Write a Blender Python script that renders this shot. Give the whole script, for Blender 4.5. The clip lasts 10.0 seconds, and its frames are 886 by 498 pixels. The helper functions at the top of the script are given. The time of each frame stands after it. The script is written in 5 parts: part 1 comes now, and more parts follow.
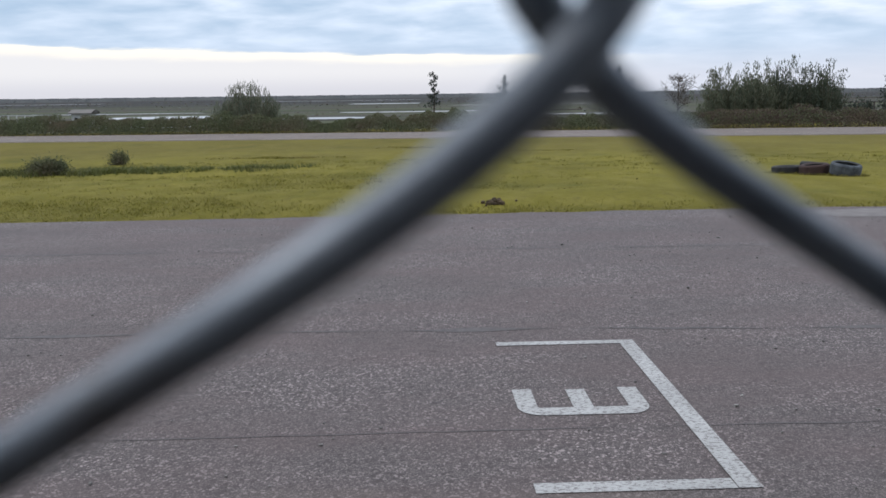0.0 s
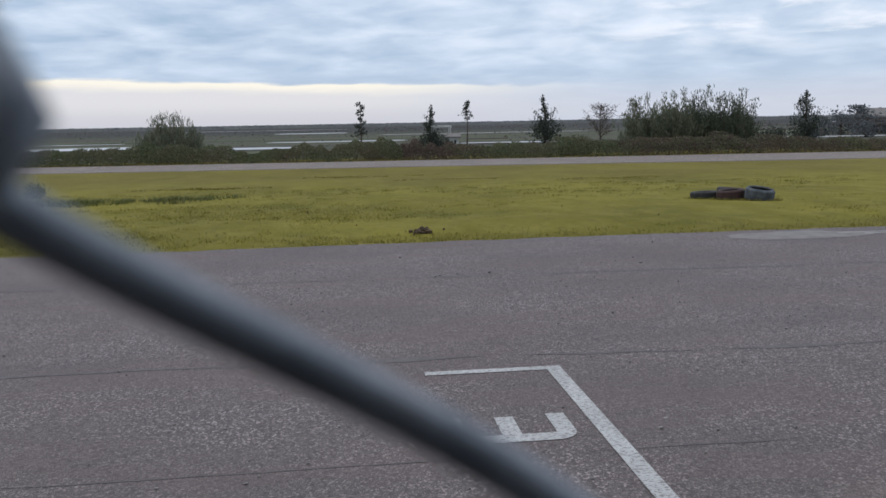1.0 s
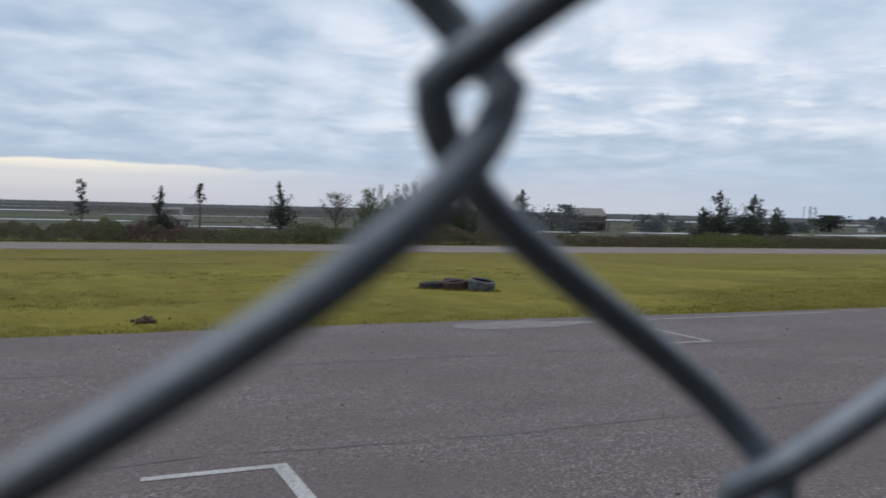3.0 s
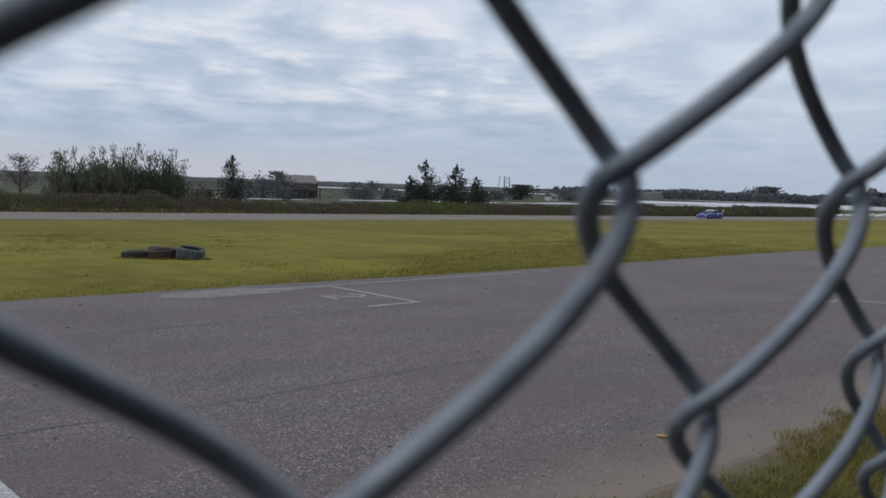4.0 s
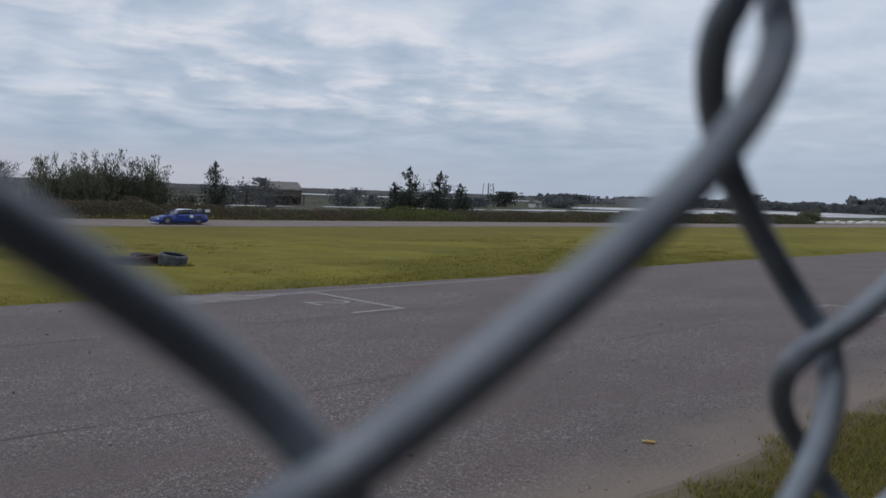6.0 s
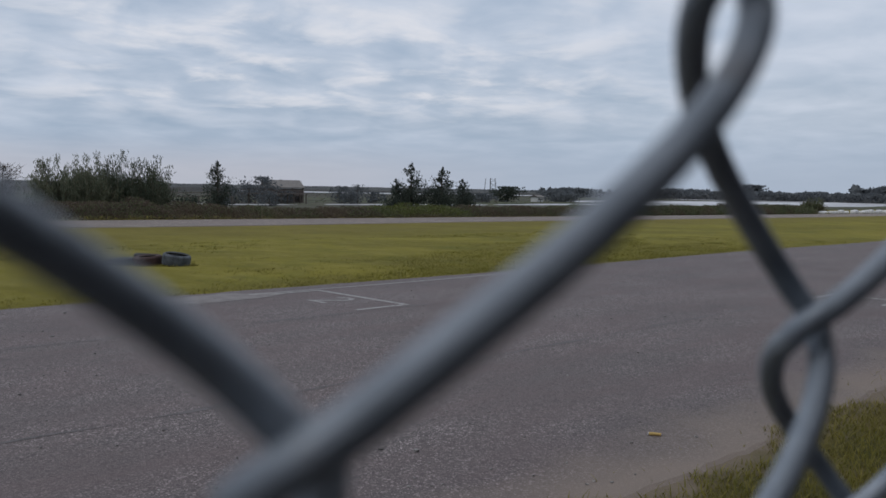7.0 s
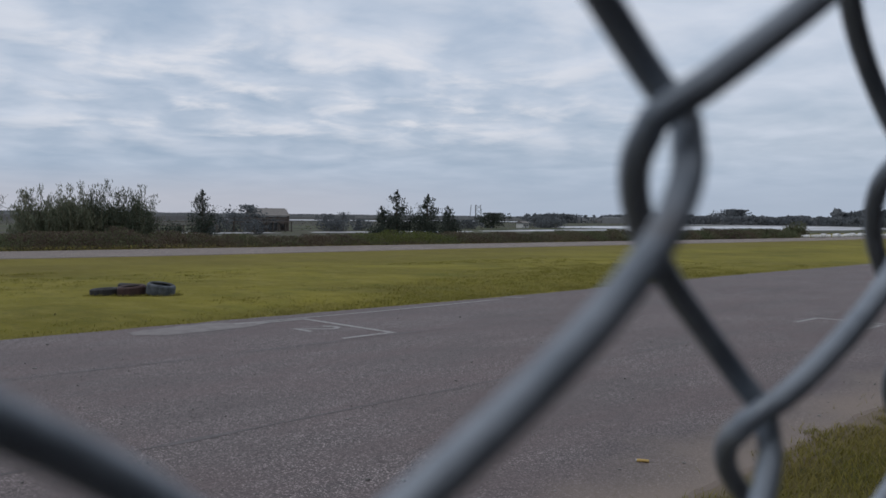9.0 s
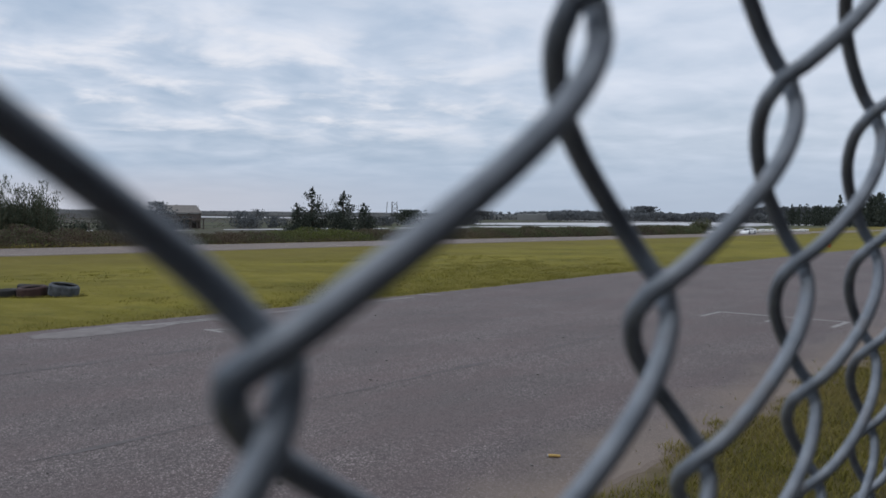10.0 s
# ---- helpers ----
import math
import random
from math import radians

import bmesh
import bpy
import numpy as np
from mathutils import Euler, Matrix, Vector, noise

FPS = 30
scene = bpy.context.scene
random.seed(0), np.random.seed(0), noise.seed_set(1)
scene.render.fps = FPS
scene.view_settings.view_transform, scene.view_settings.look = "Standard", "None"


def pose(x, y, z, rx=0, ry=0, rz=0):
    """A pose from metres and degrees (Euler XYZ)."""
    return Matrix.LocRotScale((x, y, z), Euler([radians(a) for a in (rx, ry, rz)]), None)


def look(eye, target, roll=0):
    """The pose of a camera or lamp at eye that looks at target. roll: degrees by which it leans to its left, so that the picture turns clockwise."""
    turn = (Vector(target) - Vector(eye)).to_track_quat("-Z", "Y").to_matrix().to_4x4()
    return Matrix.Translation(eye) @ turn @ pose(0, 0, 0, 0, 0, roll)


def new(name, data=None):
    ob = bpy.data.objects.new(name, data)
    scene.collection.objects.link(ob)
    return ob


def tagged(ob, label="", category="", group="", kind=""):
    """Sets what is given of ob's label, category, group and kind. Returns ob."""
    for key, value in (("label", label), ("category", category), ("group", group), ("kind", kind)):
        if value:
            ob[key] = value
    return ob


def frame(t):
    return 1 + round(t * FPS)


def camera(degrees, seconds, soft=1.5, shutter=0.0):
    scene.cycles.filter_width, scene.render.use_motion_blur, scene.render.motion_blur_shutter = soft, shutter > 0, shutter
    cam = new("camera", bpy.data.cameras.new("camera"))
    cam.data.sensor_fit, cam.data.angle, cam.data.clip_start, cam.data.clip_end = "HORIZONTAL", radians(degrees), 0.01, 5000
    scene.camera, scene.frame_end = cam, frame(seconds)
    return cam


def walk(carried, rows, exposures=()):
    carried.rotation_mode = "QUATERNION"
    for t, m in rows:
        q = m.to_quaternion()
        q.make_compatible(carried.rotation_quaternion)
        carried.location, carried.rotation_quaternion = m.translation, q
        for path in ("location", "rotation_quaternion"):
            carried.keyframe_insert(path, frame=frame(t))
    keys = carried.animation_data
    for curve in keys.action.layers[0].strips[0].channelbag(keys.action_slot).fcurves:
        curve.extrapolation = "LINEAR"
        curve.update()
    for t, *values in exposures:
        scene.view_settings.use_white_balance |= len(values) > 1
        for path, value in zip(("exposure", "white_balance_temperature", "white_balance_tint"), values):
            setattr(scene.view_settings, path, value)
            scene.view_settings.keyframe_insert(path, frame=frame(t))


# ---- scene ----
cam = camera(55.06, 10.0, soft=1.6, shutter=0.07)
# seconds, place, pitch + 90, roll, yaw: a phone held close behind the wire
walk(cam, [
    (0.0, pose(-0.0405, -0.0489, 1.7753, 79.751, 0.739, -1.884)),
    (0.2, pose(-0.0379, -0.0514, 1.7780, 80.860, 1.345, -2.993)),
    (0.5, pose(-0.0318, -0.0485, 1.7832, 81.677, 1.487, -2.822)),
    (1.0, pose(-0.0170, -0.0423, 1.7809, 81.611, 1.035, -6.731)),
    (1.5, pose(-0.0167, -0.0408, 1.7793, 81.526, -0.550, -6.628)),
    (2.0, pose(-0.0174, -0.0383, 1.7771, 81.388, -1.150, -6.060)),
    (2.4, pose(-0.0139, -0.0395, 1.7810, 81.482, -0.748, -6.773)),
    (2.5, pose(-0.0098, -0.0382, 1.7826, 81.857, -1.186, -7.880)),
    (2.6, pose(-0.0055, -0.0369, 1.7869, 82.100, -2.010, -8.975)),
    (2.7, pose(-0.0017, -0.0547, 1.8098, 83.775, -2.274, -10.514)),
    (2.8, pose(0.0190, -0.0465, 1.8330, 85.016, -2.641, -14.489)),
    (2.9, pose(-0.0003, -0.0489, 1.8192, 86.592, -2.072, -18.458)),
    (3.0, pose(0.0176, -0.0654, 1.8390, 87.464, -1.349, -24.258)),
    (3.1, pose(-0.0022, -0.0670, 1.8219, 88.151, -1.645, -30.458)),
    (3.2, pose(0.0076, -0.0727, 1.8317, 88.332, -1.661, -35.519)),
    (4.3, pose(-0.0050, -0.0581, 1.8104, 85.772, -1.944, -43.697)),
    (4.5, pose(0.0007, -0.0539, 1.8106, 86.927, -1.664, -42.404)),
    (5.0, pose(0.0059, -0.0421, 1.8046, 87.158, -2.115, -42.443)),
    (5.5, pose(0.0114, -0.0430, 1.8023, 86.535, -1.806, -43.343)),
    (6.0, pose(0.0117, -0.0397, 1.7992, 86.318, -2.024, -44.559)),
    (7.5, pose(0.0129, -0.0426, 1.7984, 86.102, -0.795, -44.236)),
    (8.0, pose(0.0102, -0.0446, 1.8024, 87.147, -0.983, -44.522)),
    (8.5, pose(0.0116, -0.0466, 1.8063, 87.643, -0.633, -45.366)),
    (9.0, pose(0.0101, -0.0462, 1.8073, 87.850, -0.639, -45.392)),
    (9.5, pose(0.0289, -0.0477, 1.8086, 88.745, -1.036, -49.885)),
    (9.7, pose(0.0318, -0.0494, 1.8115, 88.582, -1.266, -50.635)),
    (9.8, pose(0.0334, -0.0512, 1.8162, 88.224, -1.137, -50.806)),
    (9.9, pose(0.0352, -0.0541, 1.8223, 88.519, -0.773, -51.100)),
    (10.0, pose(0.0350, -0.0579, 1.8271, 87.694, -0.586, -51.017)),
], exposures=[(0, 0.12, 6100, 10), (0.5, -0.12, 6060, 10), (1.0, -0.10, 6060, 10), (1.5, -0.18, 6060, 10), (2.5, -0.17, 6060, 10), (3.0, -0.25, 6090, 10), (3.2, -0.38, 6090, 10), (4.5, -0.44, 6100, 11), (5.0, -0.66, 6100, 11), (5.5, -0.56, 6100, 11), (7.5, -0.54, 6100, 11), (9.0, -0.52, 6100, 11), (9.5, -0.62, 6100, 11), (9.8, -0.68, 6100, 11), (9.9, -0.36, 6100, 11), (10, -0.36, 6100, 11)])

# ---- light ----
cam.data.dof.use_dof = True
cam.data.dof.focus_distance = 25.0
cam.data.dof.aperture_fstop = 25.0

SUN_EL, SUN_AZ = radians(40), radians(78)


def build_world():
    w = bpy.data.worlds.new("overcast_sky")
    scene.world = w
    w.use_nodes = True
    nt = w.node_tree
    nt.nodes.clear()
    N, L = nt.nodes.new, nt.links.new

    def math_node(op, a, b=None, clamp=False):
        n = N("ShaderNodeMath")
        n.operation, n.use_clamp = op, clamp
        for i, v in enumerate((a, b)):
            if v is None:
                continue
            if isinstance(v, (int, float)):
                n.inputs[i].default_value = v
            else:
                L(v, n.inputs[i])
        return n.outputs[0]

    def mix(fac, a, b):
        n = N("ShaderNodeMix")
        n.data_type = "RGBA"
        for s, v in ((0, fac), (6, a), (7, b)):
            if isinstance(v, tuple):
                n.inputs[s].default_value = (*v, 1)
            elif isinstance(v, (int, float)):
                n.inputs[s].default_value = v
            else:
                L(v, n.inputs[s])
        return n.outputs[2]

    def smooth(v, lo, hi):
        n = N("ShaderNodeMapRange")
        n.interpolation_type = "SMOOTHSTEP"
        L(v, n.inputs[0])
        n.inputs[1].default_value, n.inputs[2].default_value = lo, hi
        return n.outputs[0]

    tc = N("ShaderNodeTexCoord")
    sep = N("ShaderNodeSeparateXYZ")
    L(tc.outputs["Generated"], sep.inputs[0])
    x, y, z = sep.outputs
    zc = math_node("ADD", math_node("MAXIMUM", z, 0.0), 0.145)
    comb = N("ShaderNodeCombineXYZ")
    L(math_node("DIVIDE", x, zc), comb.inputs[0])
    L(math_node("DIVIDE", y, zc), comb.inputs[1])
    mp = N("ShaderNodeMapping")
    mp.inputs["Rotation"].default_value = (0, 0, radians(15))
    mp.inputs["Scale"].default_value = (1.0, 1.0, 1)
    L(comb.outputs[0], mp.inputs[0])
    n1 = N("ShaderNodeTexNoise")
    n1.inputs["Scale"].default_value, n1.inputs["Detail"].default_value, n1.inputs["Roughness"].default_value = 2.9, 7, 0.50
    n1.inputs["Distortion"].default_value = 0.25
    L(mp.outputs[0], n1.inputs["Vector"])
    n2 = N("ShaderNodeTexNoise")
    n2.inputs["Scale"].default_value, n2.inputs["Detail"].default_value = 0.42, 4
    L(mp.outputs[0], n2.inputs["Vector"])
    cover = smooth(math_node("ADD", math_node("MULTIPLY", n1.outputs[0], 0.62), math_node("MULTIPLY", n2.outputs[0], 0.5)), 0.29, 0.85)
    sky = N("ShaderNodeTexSky")
    sky.sky_type, sky.sun_disc, sky.sun_elevation, sky.sun_rotation = "NISHITA", False, SUN_EL, SUN_AZ
    sky.dust_density = 3.0
    blue = N("ShaderNodeVectorMath")
    blue.operation = "SCALE"
    L(sky.outputs[0], blue.inputs[0])
    blue.inputs["Scale"].default_value = 0.10
    under = mix(0.82, blue.outputs[0], (0.44, 0.58, 0.745))
    clouds = mix(cover, under, (0.96, 1.0, 1.07))
    # sunlit streaks on the cloud base in the north-east
    n3 = N("ShaderNodeTexNoise")
    n3.inputs["Scale"].default_value, n3.inputs["Detail"].default_value, n3.inputs["Roughness"].default_value = 2.8, 7, 0.54
    n3.inputs["Distortion"].default_value = 0.3
    L(mp.outputs[0], n3.inputs["Vector"])
    az0 = math_node("ARCTAN2", x, y)
    lit = math_node("MULTIPLY", math_node("MULTIPLY", smooth(az0, 0.18, 0.42), smooth(az0, 1.15, 0.80)), math_node("MULTIPLY", smooth(z, 0.055, 0.11), smooth(z, 0.28, 0.17)))
    streak = math_node("MULTIPLY", smooth(n3.outputs[0], 0.44, 0.68), math_node("MULTIPLY", lit, 0.85))
    clouds = mix(streak, clouds, (1.10, 1.08, 1.08))
    low = smooth(z, 0.115, 0.02)
    veil = mix(math_node("MULTIPLY", low, 0.70), clouds, (0.55, 0.655, 0.78))
    veil = mix(math_node("MULTIPLY", smooth(z, 0.062, 0.012), 0.75), veil, mix(smooth(az0, 0.55, 0.95), (0.735, 0.715, 0.745), (0.58, 0.65, 0.745)))
    # a clear, brighter strip under the cloud deck in the west
    az = az0
    west = smooth(az, 0.34, -0.02)
    edge = math_node("ADD", math_node("MULTIPLY", n1.outputs[0], 0.012), math_node("MULTIPLY", az, -0.022))
    band = smooth(math_node("SUBTRACT", z, edge), 0.043, 0.039)
    strip = math_node("MULTIPLY", band, west)
    cream = mix(smooth(z, 0.004, 0.03), (0.70, 0.675, 0.69), (0.84, 0.805, 0.78))
    cream = mix(smooth(math_node("SUBTRACT", z, edge), 0.026, 0.040), cream, (1.12, 1.02, 0.84))
    col = mix(strip, veil, cream)
    # thicker, brighter cloud towards the zenith
    col = mix(math_node("MULTIPLY", smooth(z, 0.30, 0.75), 0.6), col, (1.05, 1.06, 1.10))
    bg = N("ShaderNodeBackground")
    L(col, bg.inputs[0])
    bg.inputs[1].default_value = 1.0
    out = N("ShaderNodeOutputWorld")
    L(bg.outputs[0], out.inputs[0])


build_world()
sun_data = bpy.data.lights.new("sun", "SUN")
sun_data.energy, sun_data.angle, sun_data.color = 1.0, radians(25), (1.0, 0.96, 0.9)
sun = new("sun", sun_data)
sun.matrix_world = look((0, 0, 60), (60 * math.cos(SUN_EL) * math.sin(SUN_AZ), -60 * math.cos(SUN_EL) * math.cos(SUN_AZ), 0))


# ---- materials ----
class Mat:
    """A small wrapper to write node materials in few lines."""

    def __init__(self, name, rough=0.8, metal=0.0, spec=0.5):
        self.m = bpy.data.materials.new(name)
        self.m.use_nodes = True
        self.t = self.m.node_tree
        self.b = self.t.nodes["Principled BSDF"]
        self.b.inputs["Roughness"].default_value = rough
        self.b.inputs["Metallic"].default_value = metal
        self.b.inputs["Specular IOR Level"].default_value = spec
        self.tc = self.t.nodes.new("ShaderNodeTexCoord").outputs["Object"]

    def node(self, kind):
        return self.t.nodes.new(kind)

    def link(self, a, b):
        self.t.links.new(a, b)

    def noise(self, scale, detail=4, rough=0.55, stretch=None):
        n = self.node("ShaderNodeTexNoise")
        n.inputs["Scale"].default_value, n.inputs["Detail"].default_value, n.inputs["Roughness"].default_value = scale, detail, rough
        v = self.tc
        if stretch:
            mp = self.node("ShaderNodeMapping")
            mp.inputs["Scale"].default_value = stretch
            self.link(v, mp.inputs[0])
            v = mp.outputs[0]
        self.link(v, n.inputs["Vector"])
        return n.outputs[0]

    def voronoi(self, scale, out=0):
        n = self.node("ShaderNodeTexVoronoi")
        n.inputs["Scale"].default_value = scale
        self.link(self.tc, n.inputs["Vector"])
        return n.outputs[out]

    def span(self, v, lo, hi, a=0.0, b=1.0):
        n = self.node("ShaderNodeMapRange")
        self.link(v, n.inputs[0])
        for i, q in enumerate((lo, hi, a, b)):
            n.inputs[i + 1].default_value = q
        return n.outputs[0]

    def mix(self, fac, a, b, kind="MIX"):
        n = self.node("ShaderNodeMix")
        n.data_type, n.blend_type = "RGBA", kind
        for s, v in ((0, fac), (6, a), (7, b)):
            if isinstance(v, tuple):
                n.inputs[s].default_value = (*v, 1)
            elif isinstance(v, (int, float)):
                n.inputs[s].default_value = v
            else:
                self.link(v, n.inputs[s])
        return n.outputs[2]

    def axis(self, i):
        n = self.node("ShaderNodeSeparateXYZ")
        self.link(self.tc, n.inputs[0])
        return n.outputs[i]

    def island(self):
        return self.node("ShaderNodeNewGeometry").outputs["Random Per Island"]

    def each(self):
        return self.node("ShaderNodeObjectInfo").outputs["Random"]

    def color(self, v):
        if isinstance(v, tuple):
            self.b.inputs["Base Color"].default_value = (*v, 1)
        else:
            self.link(v, self.b.inputs["Base Color"])
        return self

    def rough(self, v):
        self.link(v, self.b.inputs["Roughness"])
        return self

    def bump(self, v, strength=0.3, dist=0.01):
        n = self.node("ShaderNodeBump")
        n.inputs["Strength"].default_value, n.inputs["Distance"].default_value = strength, dist
        self.link(v, n.inputs["Height"])
        self.link(n.outputs[0], self.b.inputs["Normal"])
        return self


def asphalt_material(name, tone, dusty):
    a = Mat(name, 0.85, 0, 0.35)
    fine = a.voronoi(120, 0)
    base = a.mix(a.span(a.noise(0.35, 5), 0.35, 0.65), tuple(c * 0.90 for c in tone), tuple(c * 1.12 for c in tone))
    base = a.mix(a.span(a.noise(1.2, 6, 0.6, (0.12, 1.6, 1)), 0.42, 0.62, 0, 0.35), base, tuple(c * 0.74 for c in tone))
    bw = a.node("ShaderNodeRGBToBW")
    a.link(a.voronoi(120, 1), bw.inputs[0])
    base = a.mix(a.span(bw.outputs[0], 0.30, 0.80, 0, 0.75), base, tuple(c * 1.8 for c in tone), "MIX")
    dark = a.span(fine, 0.25, 0.6, 0, 0.8)
    base = a.mix(dark, base, tuple(c * 0.45 for c in tone))
    bw2 = a.node("ShaderNodeRGBToBW")
    a.link(a.voronoi(86, 1), bw2.inputs[0])
    bare = a.span(a.noise(0.55, 6, 0.65, (0.7, 1.3, 1)), 0.38, 0.60, 0.12, 1.0)
    chips = a.node("ShaderNodeMath")
    chips.operation = "MULTIPLY"
    a.link(a.span(bw2.outputs[0], 0.71, 0.82, 0, 0.95), chips.inputs[0])
    a.link(bare, chips.inputs[1])
    base = a.mix(chips.outputs[0], base, tuple(c * 2.75 for c in tone))
    bw3 = a.node("ShaderNodeRGBToBW")
    a.link(a.voronoi(48, 1), bw3.inputs[0])
    base = a.mix(a.span(bw3.outputs[0], 0.27, 0.20, 0, 0.6), base, tuple(c * 0.36 for c in tone))
    worn = a.span(a.noise(0.8, 6, 0.65, (0.5, 1.4, 1)), 0.42, 0.62, 0, 0.45)
    base = a.mix(worn, base, (tone[0] * 0.92, tone[1] * 0.80, tone[2] * 0.80))
    if dusty:
        y = a.axis(1)
        n = a.node("ShaderNodeMath")
        n.operation = "ADD"
        a.link(y, n.inputs[0])
        a.link(a.span(a.noise(0.9, 6), 0, 1, -0.55, 0.55), n.inputs[1])
        base = a.mix(a.span(n.outputs[0], 2.70, 3.55, 0.85, 0.0), base, (0.225, 0.180, 0.146))
    a.color(base).bump(fine, 0.6, 0.006)
    return a.m


ASPHALT = asphalt_material("asphalt_old", (0.145, 0.123, 0.120), True)
ASPHALT_BACK = asphalt_material("asphalt_back", (0.200, 0.170, 0.150), False)


def grass_ground_material():
    a = Mat("mown_grass_ground", 0.95, 0, 0.1)
    g = a.mix(a.span(a.noise(0.22, 6, 0.62, (0.9, 0.5, 1)), 0.36, 0.64), (0.126, 0.112, 0.017), (0.212, 0.184, 0.028))
    g = a.mix(a.span(a.noise(1.3, 6, 0.7, (1.0, 0.60, 1)), 0.45, 0.70, 0, 0.6), g, (0.250, 0.212, 0.058))
    g = a.mix(a.span(a.noise(0.6, 6, 0.65, (0.6, 0.55, 1)), 0.53, 0.68, 0, 0.6), g, (0.092, 0.100, 0.018))
    g = a.mix(a.span(a.noise(3.2, 5, 0.7, (1.0, 0.55, 1)), 0.52, 0.70, 0, 0.55), g, (0.088, 0.078, 0.022))
    g = a.mix(a.span(a.noise(9, 4, 0.7), 0.52, 0.75, 0, 0.5), g, (0.08, 0.072, 0.020))
    # longer, browner grass towards the back straight
    old = a.node("ShaderNodeMath")
    old.operation = "ADD"
    a.link(a.axis(1), old.inputs[0])
    a.link(a.span(a.noise(0.12, 5, 0.6, (0.35, 1.2, 1)), 0, 1, -9, 9), old.inputs[1])
    g = a.mix(a.span(old.outputs[0], 27, 37, 0, 0.45), g, (0.125, 0.100, 0.030))
    # marshy land past the back straight
    y = a.axis(1)
    far = a.mix(a.span(a.noise(0.03, 7, 0.65, (0.2, 1.6, 1)), 0.40, 0.60), (0.060, 0.070, 0.040), (0.105, 0.110, 0.064))
    far = a.mix(a.span(a.noise(0.012, 6, 0.6, (0.2, 2.5, 1)), 0.45, 0.56, 0, 0.85), far, (0.078, 0.070, 0.062))
    far = a.mix(a.span(a.noise(0.05, 6, 0.65, (0.12, 1.8, 1)), 0.55, 0.62, 0, 0.8), far, (0.038, 0.040, 0.030))
    reach = a.node("ShaderNodeMath")
    reach.operation = "ADD"
    a.link(y, reach.inputs[0])
    a.link(a.span(a.noise(0.006, 5, 0.6, (0.4, 2.0, 1)), 0, 1, -160, 160), reach.inputs[1])
    far = a.mix(a.span(reach.outputs[0], 240, 380, 0, 0.9), far, (0.044, 0.042, 0.042))
    g = a.mix(a.span(y, 64, 70), g, far)
    verge = a.mix(a.span(a.noise(2.0, 5), 0.35, 0.65), (0.066, 0.062, 0.020), (0.130, 0.106, 0.042))
    g = a.mix(a.span(y, 2.9, 3.1, 1.0, 0.0), g, verge)
    # thin sandy soil where the verge meets the asphalt
    rim = a.node("ShaderNodeMath")
    rim.operation = "ADD"
    a.link(a.axis(1), rim.inputs[0])
    a.link(a.span(a.noise(2.2, 5, 0.6), 0, 1, -0.35, 0.35), rim.inputs[1])
    near_edge = a.node("ShaderNodeMath")
    near_edge.operation = "MULTIPLY"
    a.link(a.span(rim.outputs[0], 2.30, 2.55, 0, 0.85), near_edge.inputs[0])
    a.link(a.span(y, 2.9, 3.0, 1.0, 0.0), near_edge.inputs[1])
    g = a.mix(near_edge.outputs[0], g, (0.190, 0.152, 0.118))
    # unseen dark brown strip along the fence, added to shape bounce on the wires
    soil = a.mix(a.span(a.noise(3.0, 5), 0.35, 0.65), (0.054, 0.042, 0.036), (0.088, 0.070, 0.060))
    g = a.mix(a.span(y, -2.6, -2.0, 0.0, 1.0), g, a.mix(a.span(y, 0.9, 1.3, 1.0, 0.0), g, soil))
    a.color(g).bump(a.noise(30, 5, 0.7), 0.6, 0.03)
    return a.m


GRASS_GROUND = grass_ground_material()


def simple(name, a_col, b_col, scale=3.0, rough=0.8, metal=0.0, spec=0.4, bump=0.2, dist=0.01, island=False, each=False):
    a = Mat(name, rough, metal, spec)
    c = a.mix(a.span(a.noise(scale, 5, 0.6), 0.33, 0.67), a_col, b_col)
    if island:
        c = a.mix(a.span(a.island(), 0, 1, 0.0, 0.75), c, tuple(0.55 * q for q in a_col))
    if each:
        c = a.mix(a.span(a.each(), 0, 1, 0.0, 0.5), c, tuple(0.6 * q for q in a_col))
    a.color(c)
    if bump:
        a.bump(a.noise(scale * 6, 4, 0.6), bump, dist)
    return a.m


def paint_material():
    a = Mat("worn_white_paint", 0.75, 0, 0.4)
    c = a.mix(a.span(a.noise(2.5, 5), 0.35, 0.65), (0.39, 0.385, 0.375), (0.48, 0.475, 0.465))
    wear = a.span(a.noise(38, 5, 0.7, (1, 2.0, 1)), 0.50, 0.59, 0, 0.88)
    c = a.mix(wear, c, (0.155, 0.14, 0.135))
    a.color(c).bump(a.voronoi(95, 0), 0.5, 0.005)
    return a.m


PAINT = paint_material()


def faded_paint_material():
    a = Mat("faded_white_paint", 0.8, 0, 0.4)
    wear = a.span(a.noise(12, 5, 0.7, (1, 2.0, 1)), 0.40, 0.60, 0.25, 0.92)
    a.color(a.mix(wear, (0.42, 0.415, 0.40), (0.165, 0.15, 0.145))).bump(a.voronoi(95, 0), 0.5, 0.005)
    return a.m


PAINT_FADED = faded_paint_material()
SEAM = simple("tar_seam", (0.082, 0.073, 0.072), (0.130, 0.115, 0.114), 14, 0.8)
PATCH = simple("pale_patch", (0.150, 0.134, 0.130), (0.215, 0.196, 0.188), 5, 0.9)
SOIL = simple("dark_soil", (0.05, 0.036, 0.022), (0.12, 0.085, 0.05), 9, 0.95, bump=0.5, dist=0.02)


